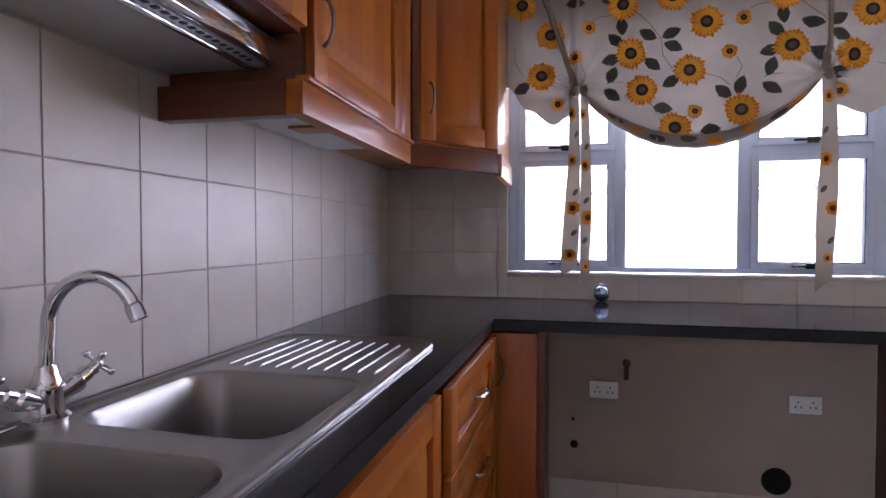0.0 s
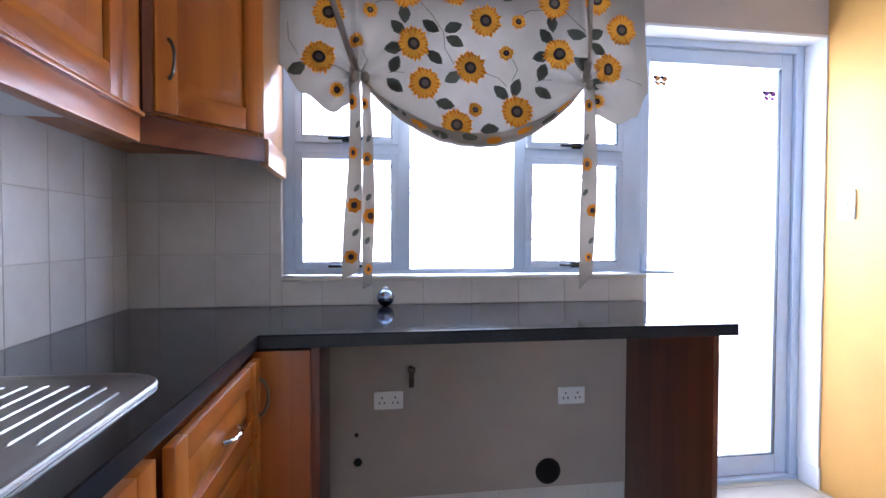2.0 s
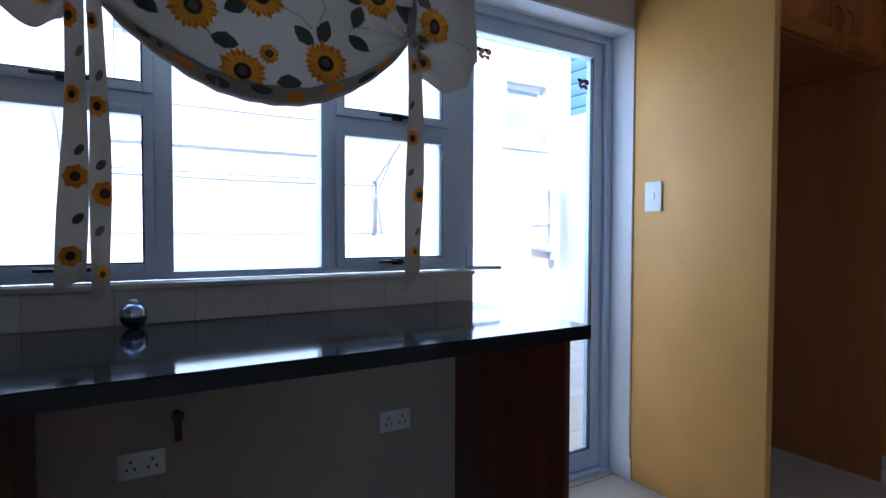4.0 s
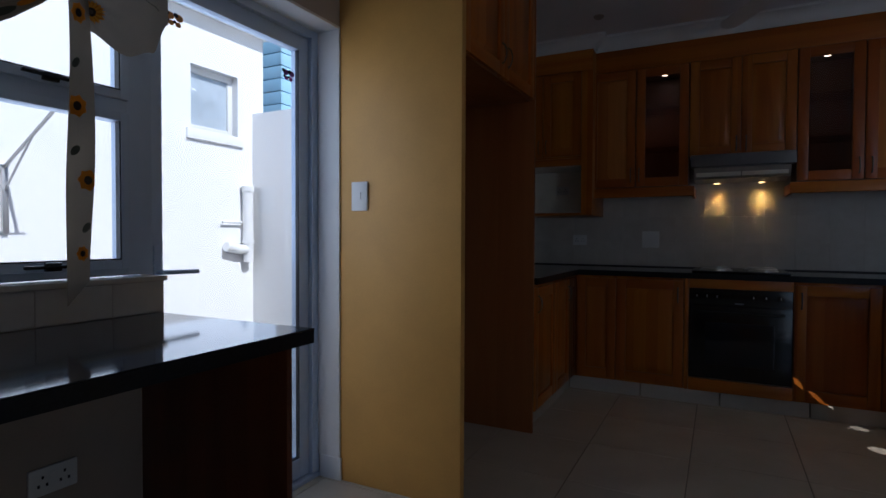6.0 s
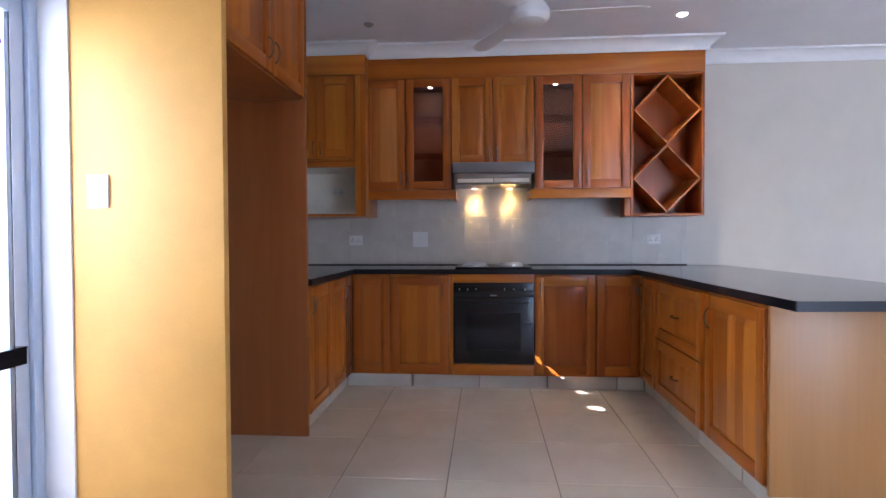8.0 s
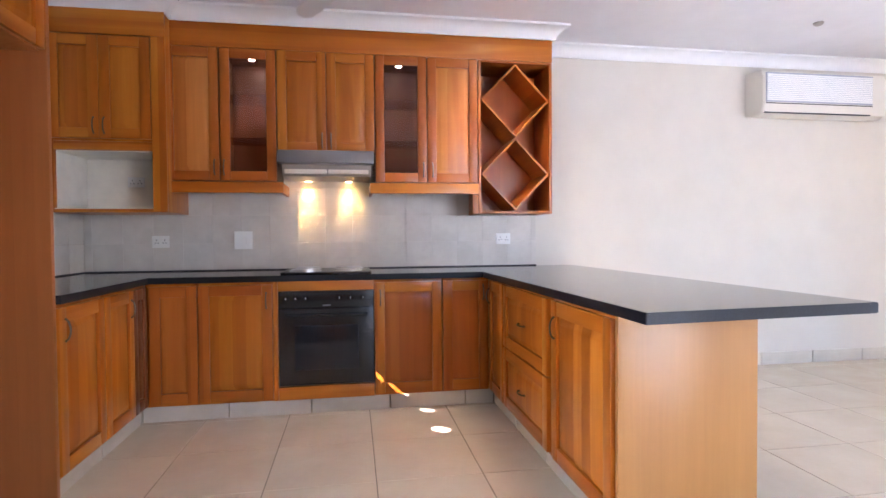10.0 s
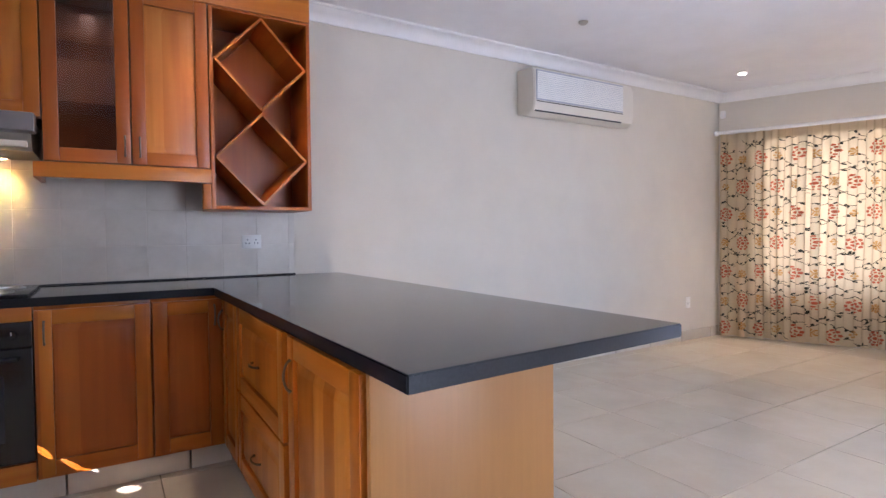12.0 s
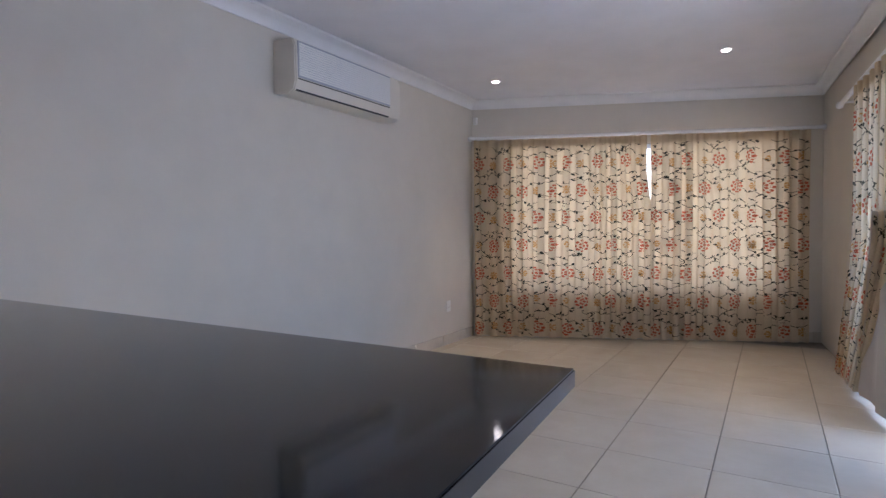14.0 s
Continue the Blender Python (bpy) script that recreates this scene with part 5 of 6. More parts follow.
ac = thing("air_conditioner", (XW, -5.75, 2.1), "cream wall-mounted split air conditioner", "air conditioner")
AX0, AX1, AY0, AY1, AZ0, AZ1 = 5.385, XW - 0.002, -6.33, -5.15, 2.100, 2.475
prof = [(AX1, AZ0 + 0.02), (AX0 + 0.07, AZ0), (AX0 + 0.018, AZ0 + 0.025), (AX0, AZ0 + 0.085), (AX0 + 0.004, AZ1 - 0.06), (AX0 + 0.03, AZ1 - 0.012), (AX0 + 0.07, AZ1), (AX1, AZ1)]
bm = bmesh.new()
skin(bm, [ring(bm, [(x, yy, z) for x, z in prof]) for yy in (AY0, AY1)])
bmesh.ops.bevel(bm, geom=[ed for ed in bm.edges if abs(ed.verts[0].co.y - ed.verts[1].co.y) < 1e-5], offset=0.008, segments=2, affect="EDGES")
part("casing", bm, CREAM_PLASTIC, ac)
GY0, GY1 = AY0 + 0.15, AY1 - 0.022
boxed("grille_panel", (AX0 - 0.004, AX0 + 0.006, GY0, GY1, AZ0 + 0.105, AZ1 - 0.030), plain("grey_intake", (0.40, 0.42, 0.46), 0.6), ac, "shadowed intake behind the louvres", 0.001)
for k in range(14):
    z = AZ0 + 0.118 + k * 0.0155
    boxed("louvre", (AX0 - 0.009, AX0 - 0.004, GY0 + 0.006, GY1 - 0.006, z, z + 0.0115), PLASTIC, ac, "", 0)
bm = bmesh.new()
box(bm, AX0 - 0.002, AX0 + 0.004, GY0, GY1, AZ0 + 0.093, AZ0 + 0.100)
box(bm, AX0 + 0.016, AX0 + 0.030, GY0, GY1, AZ0 + 0.020, AZ0 + 0.030)
part("slot", bm, SOCKET_DARK, ac)
socket((XW - 0.0005, -7.45, 0.40), (0, -1, 0), (-1, 0, 0), 0.07, 0.115, 1, "white plug socket low on the wall")
al = thing("alarm_sensor", (5.52, -8.03, 2.42), "small white alarm sensor in the corner", "sensor")
boxed("body", (5.515, 5.56, -7.99, -7.95, 2.37, 2.45), PLASTIC, al, "", 0.008)

# ---- the sunflower blind ----
BX0, BX1, TLX, TRX, BTOP = 0.560, 2.030, 0.845, 1.760, 2.26


def lerp_list(s, stops):
    for (s0, v0), (s1, v1) in zip(stops, stops[1:]):
        if s <= s1:
            k = (s - s0) / (s1 - s0)
            k = k * k * (3 - 2 * k)
            return v0 + (v1 - v0) * k
    return stops[-1][1]


def hem(x):
    if x < TLX:
        return lerp_list((x - BX0) / (TLX - BX0), [(0, 1.80), (0.3, 1.70), (0.7, 1.632), (0.88, 1.66), (1, 1.772)])
    if x > TRX:
        return lerp_list((x - TRX) / (BX1 - TRX), [(0, 1.782), (0.14, 1.66), (0.5, 1.628), (0.8, 1.66), (1, 1.76)])
    t = abs((x - (TLX + TRX) / 2) / ((TRX - TLX) / 2))
    return 1.545 + 0.232 * t ** 2.1


def blind_y(x, z):
    y = -0.050
    zb = hem(x)
    low = max(0.0, 1 - (z - zb) / 0.55)
    y -= 0.045 * low ** 1.5
    for tx, tz in ((TLX, 1.775), (TRX, 1.785)):
        dx, dz = x - tx, z - tz
        r = math.hypot(dx, dz)
        fade = math.exp(-r / 0.13)
        y -= 0.020 * math.sin(9 * math.atan2(dz, dx) + 0.6) * fade * min(1, r / 0.03)
        y -= 0.020 * math.exp(-(dx / 0.016) ** 2) * (1 if z > tz else 0) * max(0.0, 1 - (z - tz) / 0.6)
        y += 0.03 * math.exp(-(r / 0.05) ** 2)
    y -= 0.006 * math.sin(x * 9 + z * 3) + 0.004 * math.sin(x * 23 - z * 14)
    return y


blind = thing("roman_blind", (1.3, -0.05, BTOP), "off-white tie-up blind printed with sunflowers, half raised", "blind")
bm = bmesh.new()
NX, NZ = 220, 90
grid = []
for j in range(NZ + 1):
    row = []
    for i in range(NX + 1):
        x = BX0 + (BX1 - BX0) * i / NX
        zb = hem(x)
        z = BTOP + (zb - BTOP) * j / NZ
        row.append(bm.verts.new((x, blind_y(x, z), z)))
    grid.append(row)
for r0, r1 in zip(grid, grid[1:]):
    for i in range(NX):
        bm.faces.new((r0[i], r0[i + 1], r1[i + 1], r1[i]))
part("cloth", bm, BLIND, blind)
bm = bmesh.new()
prs, rr = [], []
for k in range(41):
    x = TLX + 0.01 + (TRX - TLX - 0.02) * k / 40
    z = hem(x)
    prs.append((x, blind_y(x, z) + 0.010, z + 0.002))
    rr.append(0.004 + 0.024 * math.sin(math.pi * k / 40) ** 0.7 * (1 + 0.08 * math.sin(k * 1.9)))
tube(bm, prs, rr, 12)
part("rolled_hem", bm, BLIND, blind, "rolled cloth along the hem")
for mat_, lst in ((LEAF, ((0.16, 0.5), (0.34, 0.2), (0.47, 0.6), (0.83, 0.3))), (PETAL, ((0.25, 0.3), (0.58, 0.2), (0.72, 0.5), (0.9, 0.6)))):
    for f_, g_ in lst:
        bm = bmesh.new()
        vs = []
        for a_ in range(7):
            k = f_ * 40 + (a_ - 3) * 0.45
            i0 = int(k)
            p_ = Vector(prs[i0]).lerp(Vector(prs[min(i0 + 1, 40)]), k - i0)
            hw = 0.5 * math.sqrt(max(0.0, 1 - ((a_ - 3) / 3.2) ** 2))
            row = []
            for b_ in (-1, 0, 1):
                q_ = radians(-90 + 70 * (g_ - 0.4)) + b_ * hw
                row.append(bm.verts.new((p_.x, p_.y + math.sin(q_) * (rr[i0] + 0.0015), p_.z + math.cos(q_) * (rr[i0] + 0.0015))))
            vs.append(row)
        for r0, r1 in zip(vs, vs[1:]):
            for i in range(2):
                bm.faces.new((r0[i], r0[i + 1], r1[i + 1], r1[i]))
        part("hem_print", bm, mat_, blind)
for tx, tz, ux in ((TLX, 1.785, TLX - 0.155), (TRX, 1.795, TRX + 0.045)):
    bm = bmesh.new()
    rows = []
    for k in range(21):
        f_ = k / 20
        x, z = tx + (ux - tx) * f_, tz + (BTOP - 0.01 - tz) * f_
        rows.append([bm.verts.new((x + o_, blind_y(x + o_, z) - h_, z)) for o_, h_ in ((-0.013, 0.001), (-0.010, 0.010), (0.0, 0.013), (0.010, 0.010), (0.013, 0.001))])
    for r0, r1 in zip(rows, rows[1:]):
        for i in range(4):
            bm.faces.new((r0[i], r0[i + 1], r1[i + 1], r1[i]))
    part("strap", bm, BLIND, blind, "folded cloth strap down to the tie")
boxed("head_rail", (BX0 - 0.01, BX1 + 0.01, -0.06, -0.006, BTOP - 0.02, BTOP + 0.03), WHITE_PAINT, blind)


def on_blind(x, z, off=0.0016):
    z = max(z, hem(x) + 0.002)
    return Vector((x, blind_y(x, z) - off, z))


def print_poly(bm, pts, place, off):
    if len(pts) > 4:
        cx, cz = sum(p[0] for p in pts) / len(pts), sum(p[1] for p in pts) / len(pts)
        c = bm.verts.new(place(cx, cz, off))
        vs = [bm.verts.new(place(*p, off)) for p in pts]
        for i in range(len(vs)):
            bm.faces.new((c, vs[i], vs[(i + 1) % len(vs)]))
    else:
        bm.faces.new([bm.verts.new(place(*p, off)) for p in pts])


def leaf_pts(x, z, ang, L, wd):
    c, s_ = math.cos(ang), math.sin(ang)
    pts = []
    for u_, v_ in ((0, 0), (0.2, 0.32), (0.5, 0.5), (0.8, 0.3), (1, 0), (0.8, -0.28), (0.5, -0.45), (0.2, -0.3)):
        pts.append((x + L * u_ * c - wd * v_ * s_, z + L * u_ * s_ + wd * v_ * c))
    return pts


def stroke(bm, pts, wd, place, off):
    vs = []
    for i, (x, z) in enumerate(pts):
        x0, z0 = pts[max(0, i - 1)]
        x1, z1 = pts[min(len(pts) - 1, i + 1)]
        dx, dz = x1 - x0, z1 - z0
        l = math.hypot(dx, dz) or 1
        vs.append((bm.verts.new(place(x - dz / l * wd, z + dx / l * wd, off)), bm.verts.new(place(x + dz / l * wd, z - dx / l * wd, off))))
    for (a0, a1), (b0, b1) in zip(vs, vs[1:]):
        bm.faces.new((a0, a1, b1, b0))


BIG = [(0.62, 2.152), (0.703, 1.844), (0.740, 2.015), (1.031, 2.121), (1.062, 1.917), (1.351, 2.028), (1.288, 1.837), (1.104, 1.762), (1.65, 1.905), (1.473, 1.666), (1.229, 1.604), (1.865, 1.857), (1.632, 2.11), (1.929, 2.026), (1.226, 2.145), (1.82, 2.145)]
SMALL = [(0.895, 2.033), (0.841, 1.905), (1.485, 2.031), (1.433, 1.901), (1.305, 1.668), (1.81, 1.72), (0.77, 1.72)]
REPEAT = 0.594
# foot of each leaf, its direction in degrees
LEAVES = [(1.023, 2.07, -80), (1.165, 1.975, 155), (1.183, 1.978, 25), (1.19, 1.955, -25), (1.03, 1.945, 130), (1.02, 1.905, 200), (1.115, 1.895, -40), (0.972, 1.792, 65),
          (0.955, 1.77, -40), (1.25, 1.815, 215), (1.145, 1.69, -10), (1.44, 1.715, 140), (1.46, 1.725, 80), (1.322, 1.585, 15), (1.395, 2.14, -5), (0.945, 2.14, 20)]
STEMS = [((1.084, 2.088), (1.14, 2.035), (1.182, 1.972), (1.186, 1.905), (1.222, 1.845)), ((0.914, 2.064), (0.94, 2.078), (0.985, 2.08)),
         ((1.345, 1.82), (1.40, 1.80), (1.435, 1.765)), ((1.458, 1.875), (1.478, 1.835), (1.455, 1.79)), ((0.962, 1.79), (0.985, 1.798), (1.025, 1.798)), ((1.125, 1.72), (1.15, 1.69), (1.16, 1.665))]
rng = random.Random(4)
bp, bs, blf, bst, bt, bk = (bmesh.new() for _ in range(6))
for x, z in BIG + SMALL:
    R = 0.070 if (x, z) in BIG else 0.034
    npet = 22 if R > 0.05 else 14
    for lay in range(2):
        for k in range(npet):
            q = (k + 0.5 * lay + rng.uniform(-0.2, 0.2)) * math.tau / npet
            L = R * rng.uniform(0.86, 1.06) * (1 if lay == 0 else 0.93)
            wd = (0.20 if lay == 0 else 0.105) * R
            pts = [(x + L * u_ * math.cos(q) - wd * v_ * math.sin(q), z + L * u_ * math.sin(q) + wd * v_ * math.cos(q)) for u_, v_ in ((0.3, -0.6), (0.7, -0.75), (1, 0), (0.7, 0.75), (0.3, 0.6))]
            print_poly(bp if lay == 0 else bt, pts, on_blind, 0.0022 + 0.0008 * lay)
    for rad, off, b_ in ((0.35, 0.0045, bs), (0.19, 0.0058, bk)):
        rings = []
        for f_ in (1.0, 0.66, 0.33):
            rings.append([b_.verts.new(on_blind(x + R * rad * f_ * math.cos(k * math.tau / 16), z + R * rad * f_ * math.sin(k * math.tau / 16), off)) for k in range(16)])
        for r0, r1 in zip(rings, rings[1:]):
            for k in range(16):
                b_.faces.new((r0[k], r0[(k + 1) % 16], r1[(k + 1) % 16], r1[k]))
        b_.faces.new(rings[-1])
for turn in (-1, 0, 1):
    for x, z, ang in LEAVES:
        x += turn * REPEAT
        if BX0 + 0.04 < x < BX1 - 0.06 and z > hem(x) + 0.03:
            print_poly(blf, leaf_pts(x, z, radians(ang + rng.uniform(-8, 8)), 0.080, 0.052), on_blind, 0.0014)
    for way in STEMS:
        way = [(x + turn * REPEAT, z) for x, z in way]
        pts = []
        for (xa, za), (xb, zb) in zip(way, way[1:]):
            pts += [(xa + (xb - xa) * k / 4, za + (zb - za) * k / 4) for k in range(4)]
        pts = [q_ for q_ in pts + [way[-1]] if BX0 + 0.02 < q_[0] < BX1 - 0.02 and q_[1] > hem(q_[0]) + 0.02]
        if len(pts) > 3:
            stroke(bst, pts, 0.0017, on_blind, 0.0010)
part("sunflower_print", bp, PETAL, blind, "yellow sunflower petals")["kind"] = "stuff"
part("flower_centre_print", bs, SEED, blind, "brown flower centres")["kind"] = "stuff"
part("petal_tip_print", bt, PETAL_TIP, blind)["kind"] = "stuff"
part("flower_core_print", bk, SEED_CORE, blind)["kind"] = "stuff"
part("leaf_print", blf, LEAF, blind, "dark green leaves")["kind"] = "stuff"
part("stem_print", bst, STEM, blind)["kind"] = "stuff"


def ribbon(x, y, z0, z1, wd, lean, twist, tip):
    """A hanging cloth tie with a slanted tip."""
    tie = thing("blind_tie", (x, y, z1), "hanging sunflower-print cloth tie of the blind", "blind tie", "blind ties")
    N = 26

    def at(s_, c):
        ang = twist * s_ + 0.25 * math.sin(5 * s_)
        w_ = wd * (0.62 + 0.45 * s_) * (1 - 0.08 * math.sin(7 * s_))
        return Vector((x + lean * s_ + c * w_ * math.cos(ang) + 0.006 * math.sin(4 * s_), y - c * w_ * math.sin(ang) - 0.004 * math.sin(6 * s_), z1 + (z0 - z1) * s_ + (tip * c if s_ > 0.98 else 0)))

    bm = bmesh.new()
    rows = [[bm.verts.new(at(k / N, c)) for c in (-0.5, 0, 0.5)] for k in range(N + 1)]
    for r0, r1 in zip(rows, rows[1:]):
        for i in range(2):
            bm.faces.new((r0[i], r0[i + 1], r1[i + 1], r1[i]))
    bmesh.ops.solidify(bm, geom=bm.faces[:], thickness=0.001)
    part("cloth", bm, BLIND, tie)
    bp2, bs2, bl2 = bmesh.new(), bmesh.new(), bmesh.new()

    def place(c, s_, off):
        s_ = min(max(s_, 0), 1)
        c = min(max(c, -0.49), 0.49)
        e1, e2 = at(s_, c + 0.01) - at(s_, c - 0.01), at(min(s_ + 0.01, 1), c) - at(s_, c)
        nrm = e1.cross(e2).normalized() if e2.length else Vector((0, -1, 0))
        if nrm.y > 0:
            nrm = -nrm
        return at(s_, c) + nrm * (off + 0.0008)

    L = z1 - z0
    for s_, kind in ((0.10, 1), (0.26, 0), (0.40, 1), (0.55, 0), (0.66, 1), (0.80, 0), (0.90, 1)):
        s_ += rng.uniform(-0.03, 0.03)
        c0 = rng.uniform(-0.3, 0.3)
        size = rng.uniform(0.020, 0.036)
        rs, rc = size / L, size / wd
        if kind == 1:
            print_poly(bp2, [(c0 + rc * math.cos(k * math.tau / 14) * (1 if k % 2 else 0.8), s_ + rs * math.sin(k * math.tau / 14) * (1 if k % 2 else 0.8)) for k in range(14)], place, 0.001)
            print_poly(bs2, [(c0 + rc * 0.4 * math.cos(k * math.tau / 10), s_ + rs * 0.4 * math.sin(k * math.tau / 10)) for k in range(10)], place, 0.0015)
        else:
            print_poly(bl2, [(c0 + 0.013 / wd * math.cos(k * math.tau / 10 + 0.5), s_ + 0.014 / L * math.sin(k * math.tau / 10)) for k in range(10)], place, 0.001)
    for nm_, b_, m_ in (("flower_print", bp2, PETAL), ("centre_print", bs2, SEED), ("leaf_print", bl2, LEAF)):
        part(nm_, b_, m_, tie)["kind"] = "stuff"
    bm = bmesh.new()
    bmesh.ops.create_uvsphere(bm, u_segments=12, v_segments=8, radius=0.017, matrix=Matrix.Translation((x, y - 0.004, z1 + 0.004)) @ Matrix.Diagonal((1, 0.8, 1.3, 1)))
    part("knot", bm, BLIND, tie)


ribbon(0.836, -0.100, 1.02, 1.765, 0.068, -0.012, 0.5, 0.03)
ribbon(0.876, -0.096, 0.975, 1.765, 0.054, 0.012, -0.6, 0.015)
ribbon(1.765, -0.105, 0.985, 1.775, 0.076, 0.0, -0.15, 0.06)

# ---- living-room curtains ----
rod_z = 2.17


def pole(name, p, q, z, sideways=False):
    p_ = thing(name, (p[0], p[1], z), "slim white curtain rail near the ceiling", "curtain rail")
    bm = bmesh.new()
    tube(bm, [(p[0], p[1], z), (q[0], q[1], z)], 0.019, 12)
    part("rail", bm, WHITE_PAINT, p_)
    d_ = (Vector(q) - Vector(p)).normalized()
    for e_, sg in ((p, -1), (q, 1)):
        bm = bmesh.new()
        c = Vector((e_[0] + d_.x * 0.02 * sg, e_[1] + d_.y * 0.02 * sg, z))
        bmesh.ops.create_uvsphere(bm, u_segments=14, v_segments=10, radius=0.03, matrix=Matrix.Translation(c))
        part("finial", bm, WHITE_PAINT, p_)
    for f_ in (0.03, 0.5, 0.97):
        c = Vector(p) + (Vector(q) - Vector(p)) * f_
        n_ = Vector((-d_.y, d_.x))
        n_ = n_ if n_.y < 0 else -n_
        if sideways:
            n_ = Vector((-1, 0))
        bm = bmesh.new()
        tube(bm, [(c.x, c.y, z), (c.x + n_.x * 0.105, c.y + n_.y * 0.105, z)], 0.009, 8)
        part("bracket", bm, WHITE_PAINT, p_)


def curtain(origin, direction, normal, length, z0, z1, seed, pull_in=None, mats=None):
    """A pleated printed curtain. direction and normal are level; pull_in(s, z): how the cloth is drawn along its way."""
    rg = random.Random(seed)
    cu = thing("curtain", (origin[0], origin[1], z0), "cream curtain printed with red flowers and black vines, drawn closed", "curtain", "living-room curtains")
    o, d_, n_ = Vector(origin), Vector(direction), Vector(normal)
    ph = [rg.uniform(0, 6) for _ in range(4)]

    def place(s_, z, off=0.0):
        run = 47.0 * s_ + 2.4 * math.sin(2.3 * s_ + ph[1]) + 1.2 * math.sin(6.7 * s_ + ph[2]) + 0.45 * math.sin(2.1 * z + 3 * s_ + ph[3])
        amp = 0.031 + 0.010 * math.sin(3.1 * s_ + ph[0]) + 0.006 * math.sin(13.0 * s_ + ph[2])
        w_ = amp * math.sin(run)
        over = (0.0135 + 0.006 * math.sin(5.3 * s_ + ph[1]) + 0.004 * math.sin(17.0 * s_ + ph[0])) * min(1.0, s_ / 0.05, (length - s_) / 0.05)
        t = s_ - over * math.sin(2 * run) + (pull_in(s_, z) if pull_in else 0)
        w_ *= 0.75 + 0.25 * (z1 - z) / (z1 - z0)
        p2 = o + d_ * t + n_ * (w_ + off)
        return Vector((p2.x, p2.y, z))

    bm = bmesh.new()
    nx, nz = int(length * 260), 12
    rows = [[bm.verts.new(place(length * i / nx, z0 + (z1 - z0) * j / nz)) for i in range(nx + 1)] for j in range(nz + 1)]
    for r0, r1 in zip(rows, rows[1:]):
        for i in range(nx):
            bm.faces.new((r0[i], r0[i + 1], r1[i + 1], r1[i]))
    part("cloth", bm, CURTAIN, cu)
    bm = bmesh.new()
    rows = [[bm.verts.new(place(length * i / nx, z, 0.003)) for i in range(nx + 1)] for z in (z1 - 0.07, z1 + 0.012)]
    for i in range(nx):
        bm.faces.new((rows[0][i], rows[0][i + 1], rows[1][i + 1], rows[1][i]))
    part("heading_tape", bm, CURTAIN, cu)
    br, bv, bo = bmesh.new(), bmesh.new(), bmesh.new()
    pz, ps = 0.60, 0.158

    def put(s_, z, off):
        return place(min(max(s_, 0.003), length - 0.003), min(max(z, z0 + 0.004), z1), off)

    def ring_print(bm, cx, cz, r0, r1, n, off):
        """A ring of separate petals round (cx, cz)."""
        for k in range(n):
            q = (k + rg.uniform(-0.1, 0.1)) * math.tau / n
            w_ = math.tau / n * 0.36
            pts = [(r0, -w_), (r1 * 0.94, -w_), (r1 * 1.06, 0), (r1 * 0.94, w_), (r0, w_)]
            print_poly(bm, [(cx + r * math.cos(q + a_) * 0.9, cz + r * math.sin(q + a_) * 1.1) for r, a_ in pts], put, off)

    for i in range(-1, int(length / ps) + 1):
        for j in range(-1, int((z1 - z0) / pz) + 2):
            s0 = (i + 0.35) * ps + rg.uniform(-0.01, 0.01)
            zz = z0 + 0.10 + (j + 0.5 * (i % 2)) * pz + rg.uniform(-0.012, 0.012)
            if z0 + 0.02 < zz < z1 - 0.06 and 0.04 < s0 < length - 0.04:
                # red flower: rings of petals with the ground between
                ring_print(br, s0, zz, 0.048, 0.064, 10, 0.0015)
                ring_print(br, s0, zz, 0.026, 0.040, 7, 0.0017)
                print_poly(br, [(s0 + 0.014 * math.cos(k * math.tau / 9), zz + 0.016 * math.sin(k * math.tau / 9)) for k in range(9)], put, 0.0019)
            # small ochre flower between
            oz = zz + 0.30 + rg.uniform(-0.02, 0.02)
            if z0 + 0.03 < oz < z1 - 0.04 and 0.04 < s0 < length - 0.04:
                ring_print(bo, s0, oz, 0.012, 0.038, 8, 0.0015)
                print_poly(bo, [(s0 + 0.010 * math.cos(k * math.tau / 8), oz + 0.010 * math.sin(k * math.tau / 8)) for k in range(8)], put, 0.0017)
            # wavy vines with small leaves
            for v_, lift in enumerate((0.09, 0.17, 0.24, 0.38, 0.47)):
                sx, sz = s0 + rg.uniform(-0.10, -0.02), zz + lift + rg.uniform(-0.02, 0.02)
                if not (z0 + 0.03 < sz < z1 - 0.03):
                    continue
                ph_, am, n = rg.uniform(0, 6), rg.uniform(0.014, 0.026), 26
                pts = [(sx + 0.0067 * k, sz + am * math.sin(ph_ + 0.31 * k) + 0.002 * (k - 12) * (1 if v_ % 2 else -1)) for k in range(n)]
                pts = [p for p in pts if 0.01 < p[0] < length - 0.01]
                if len(pts) < 5:
                    continue
                stroke(bv, pts, 0.0026, put, 0.0012)
                for k in range(2, len(pts) - 1, 6):
                    print_poly(bv, leaf_pts(*pts[k], rg.choice((-1, 1)) * rg.uniform(0.6, 1.6), rg.uniform(0.020, 0.032), 0.015), put, 0.0014)
    for nm_, b_, m_ in (("red_flower_print", br, RED), ("vine_print", bv, VINE), ("ochre_flower_print", bo, OCHRE)):
        part(nm_, b_, m_, cu)["kind"] = "stuff"
    return cu


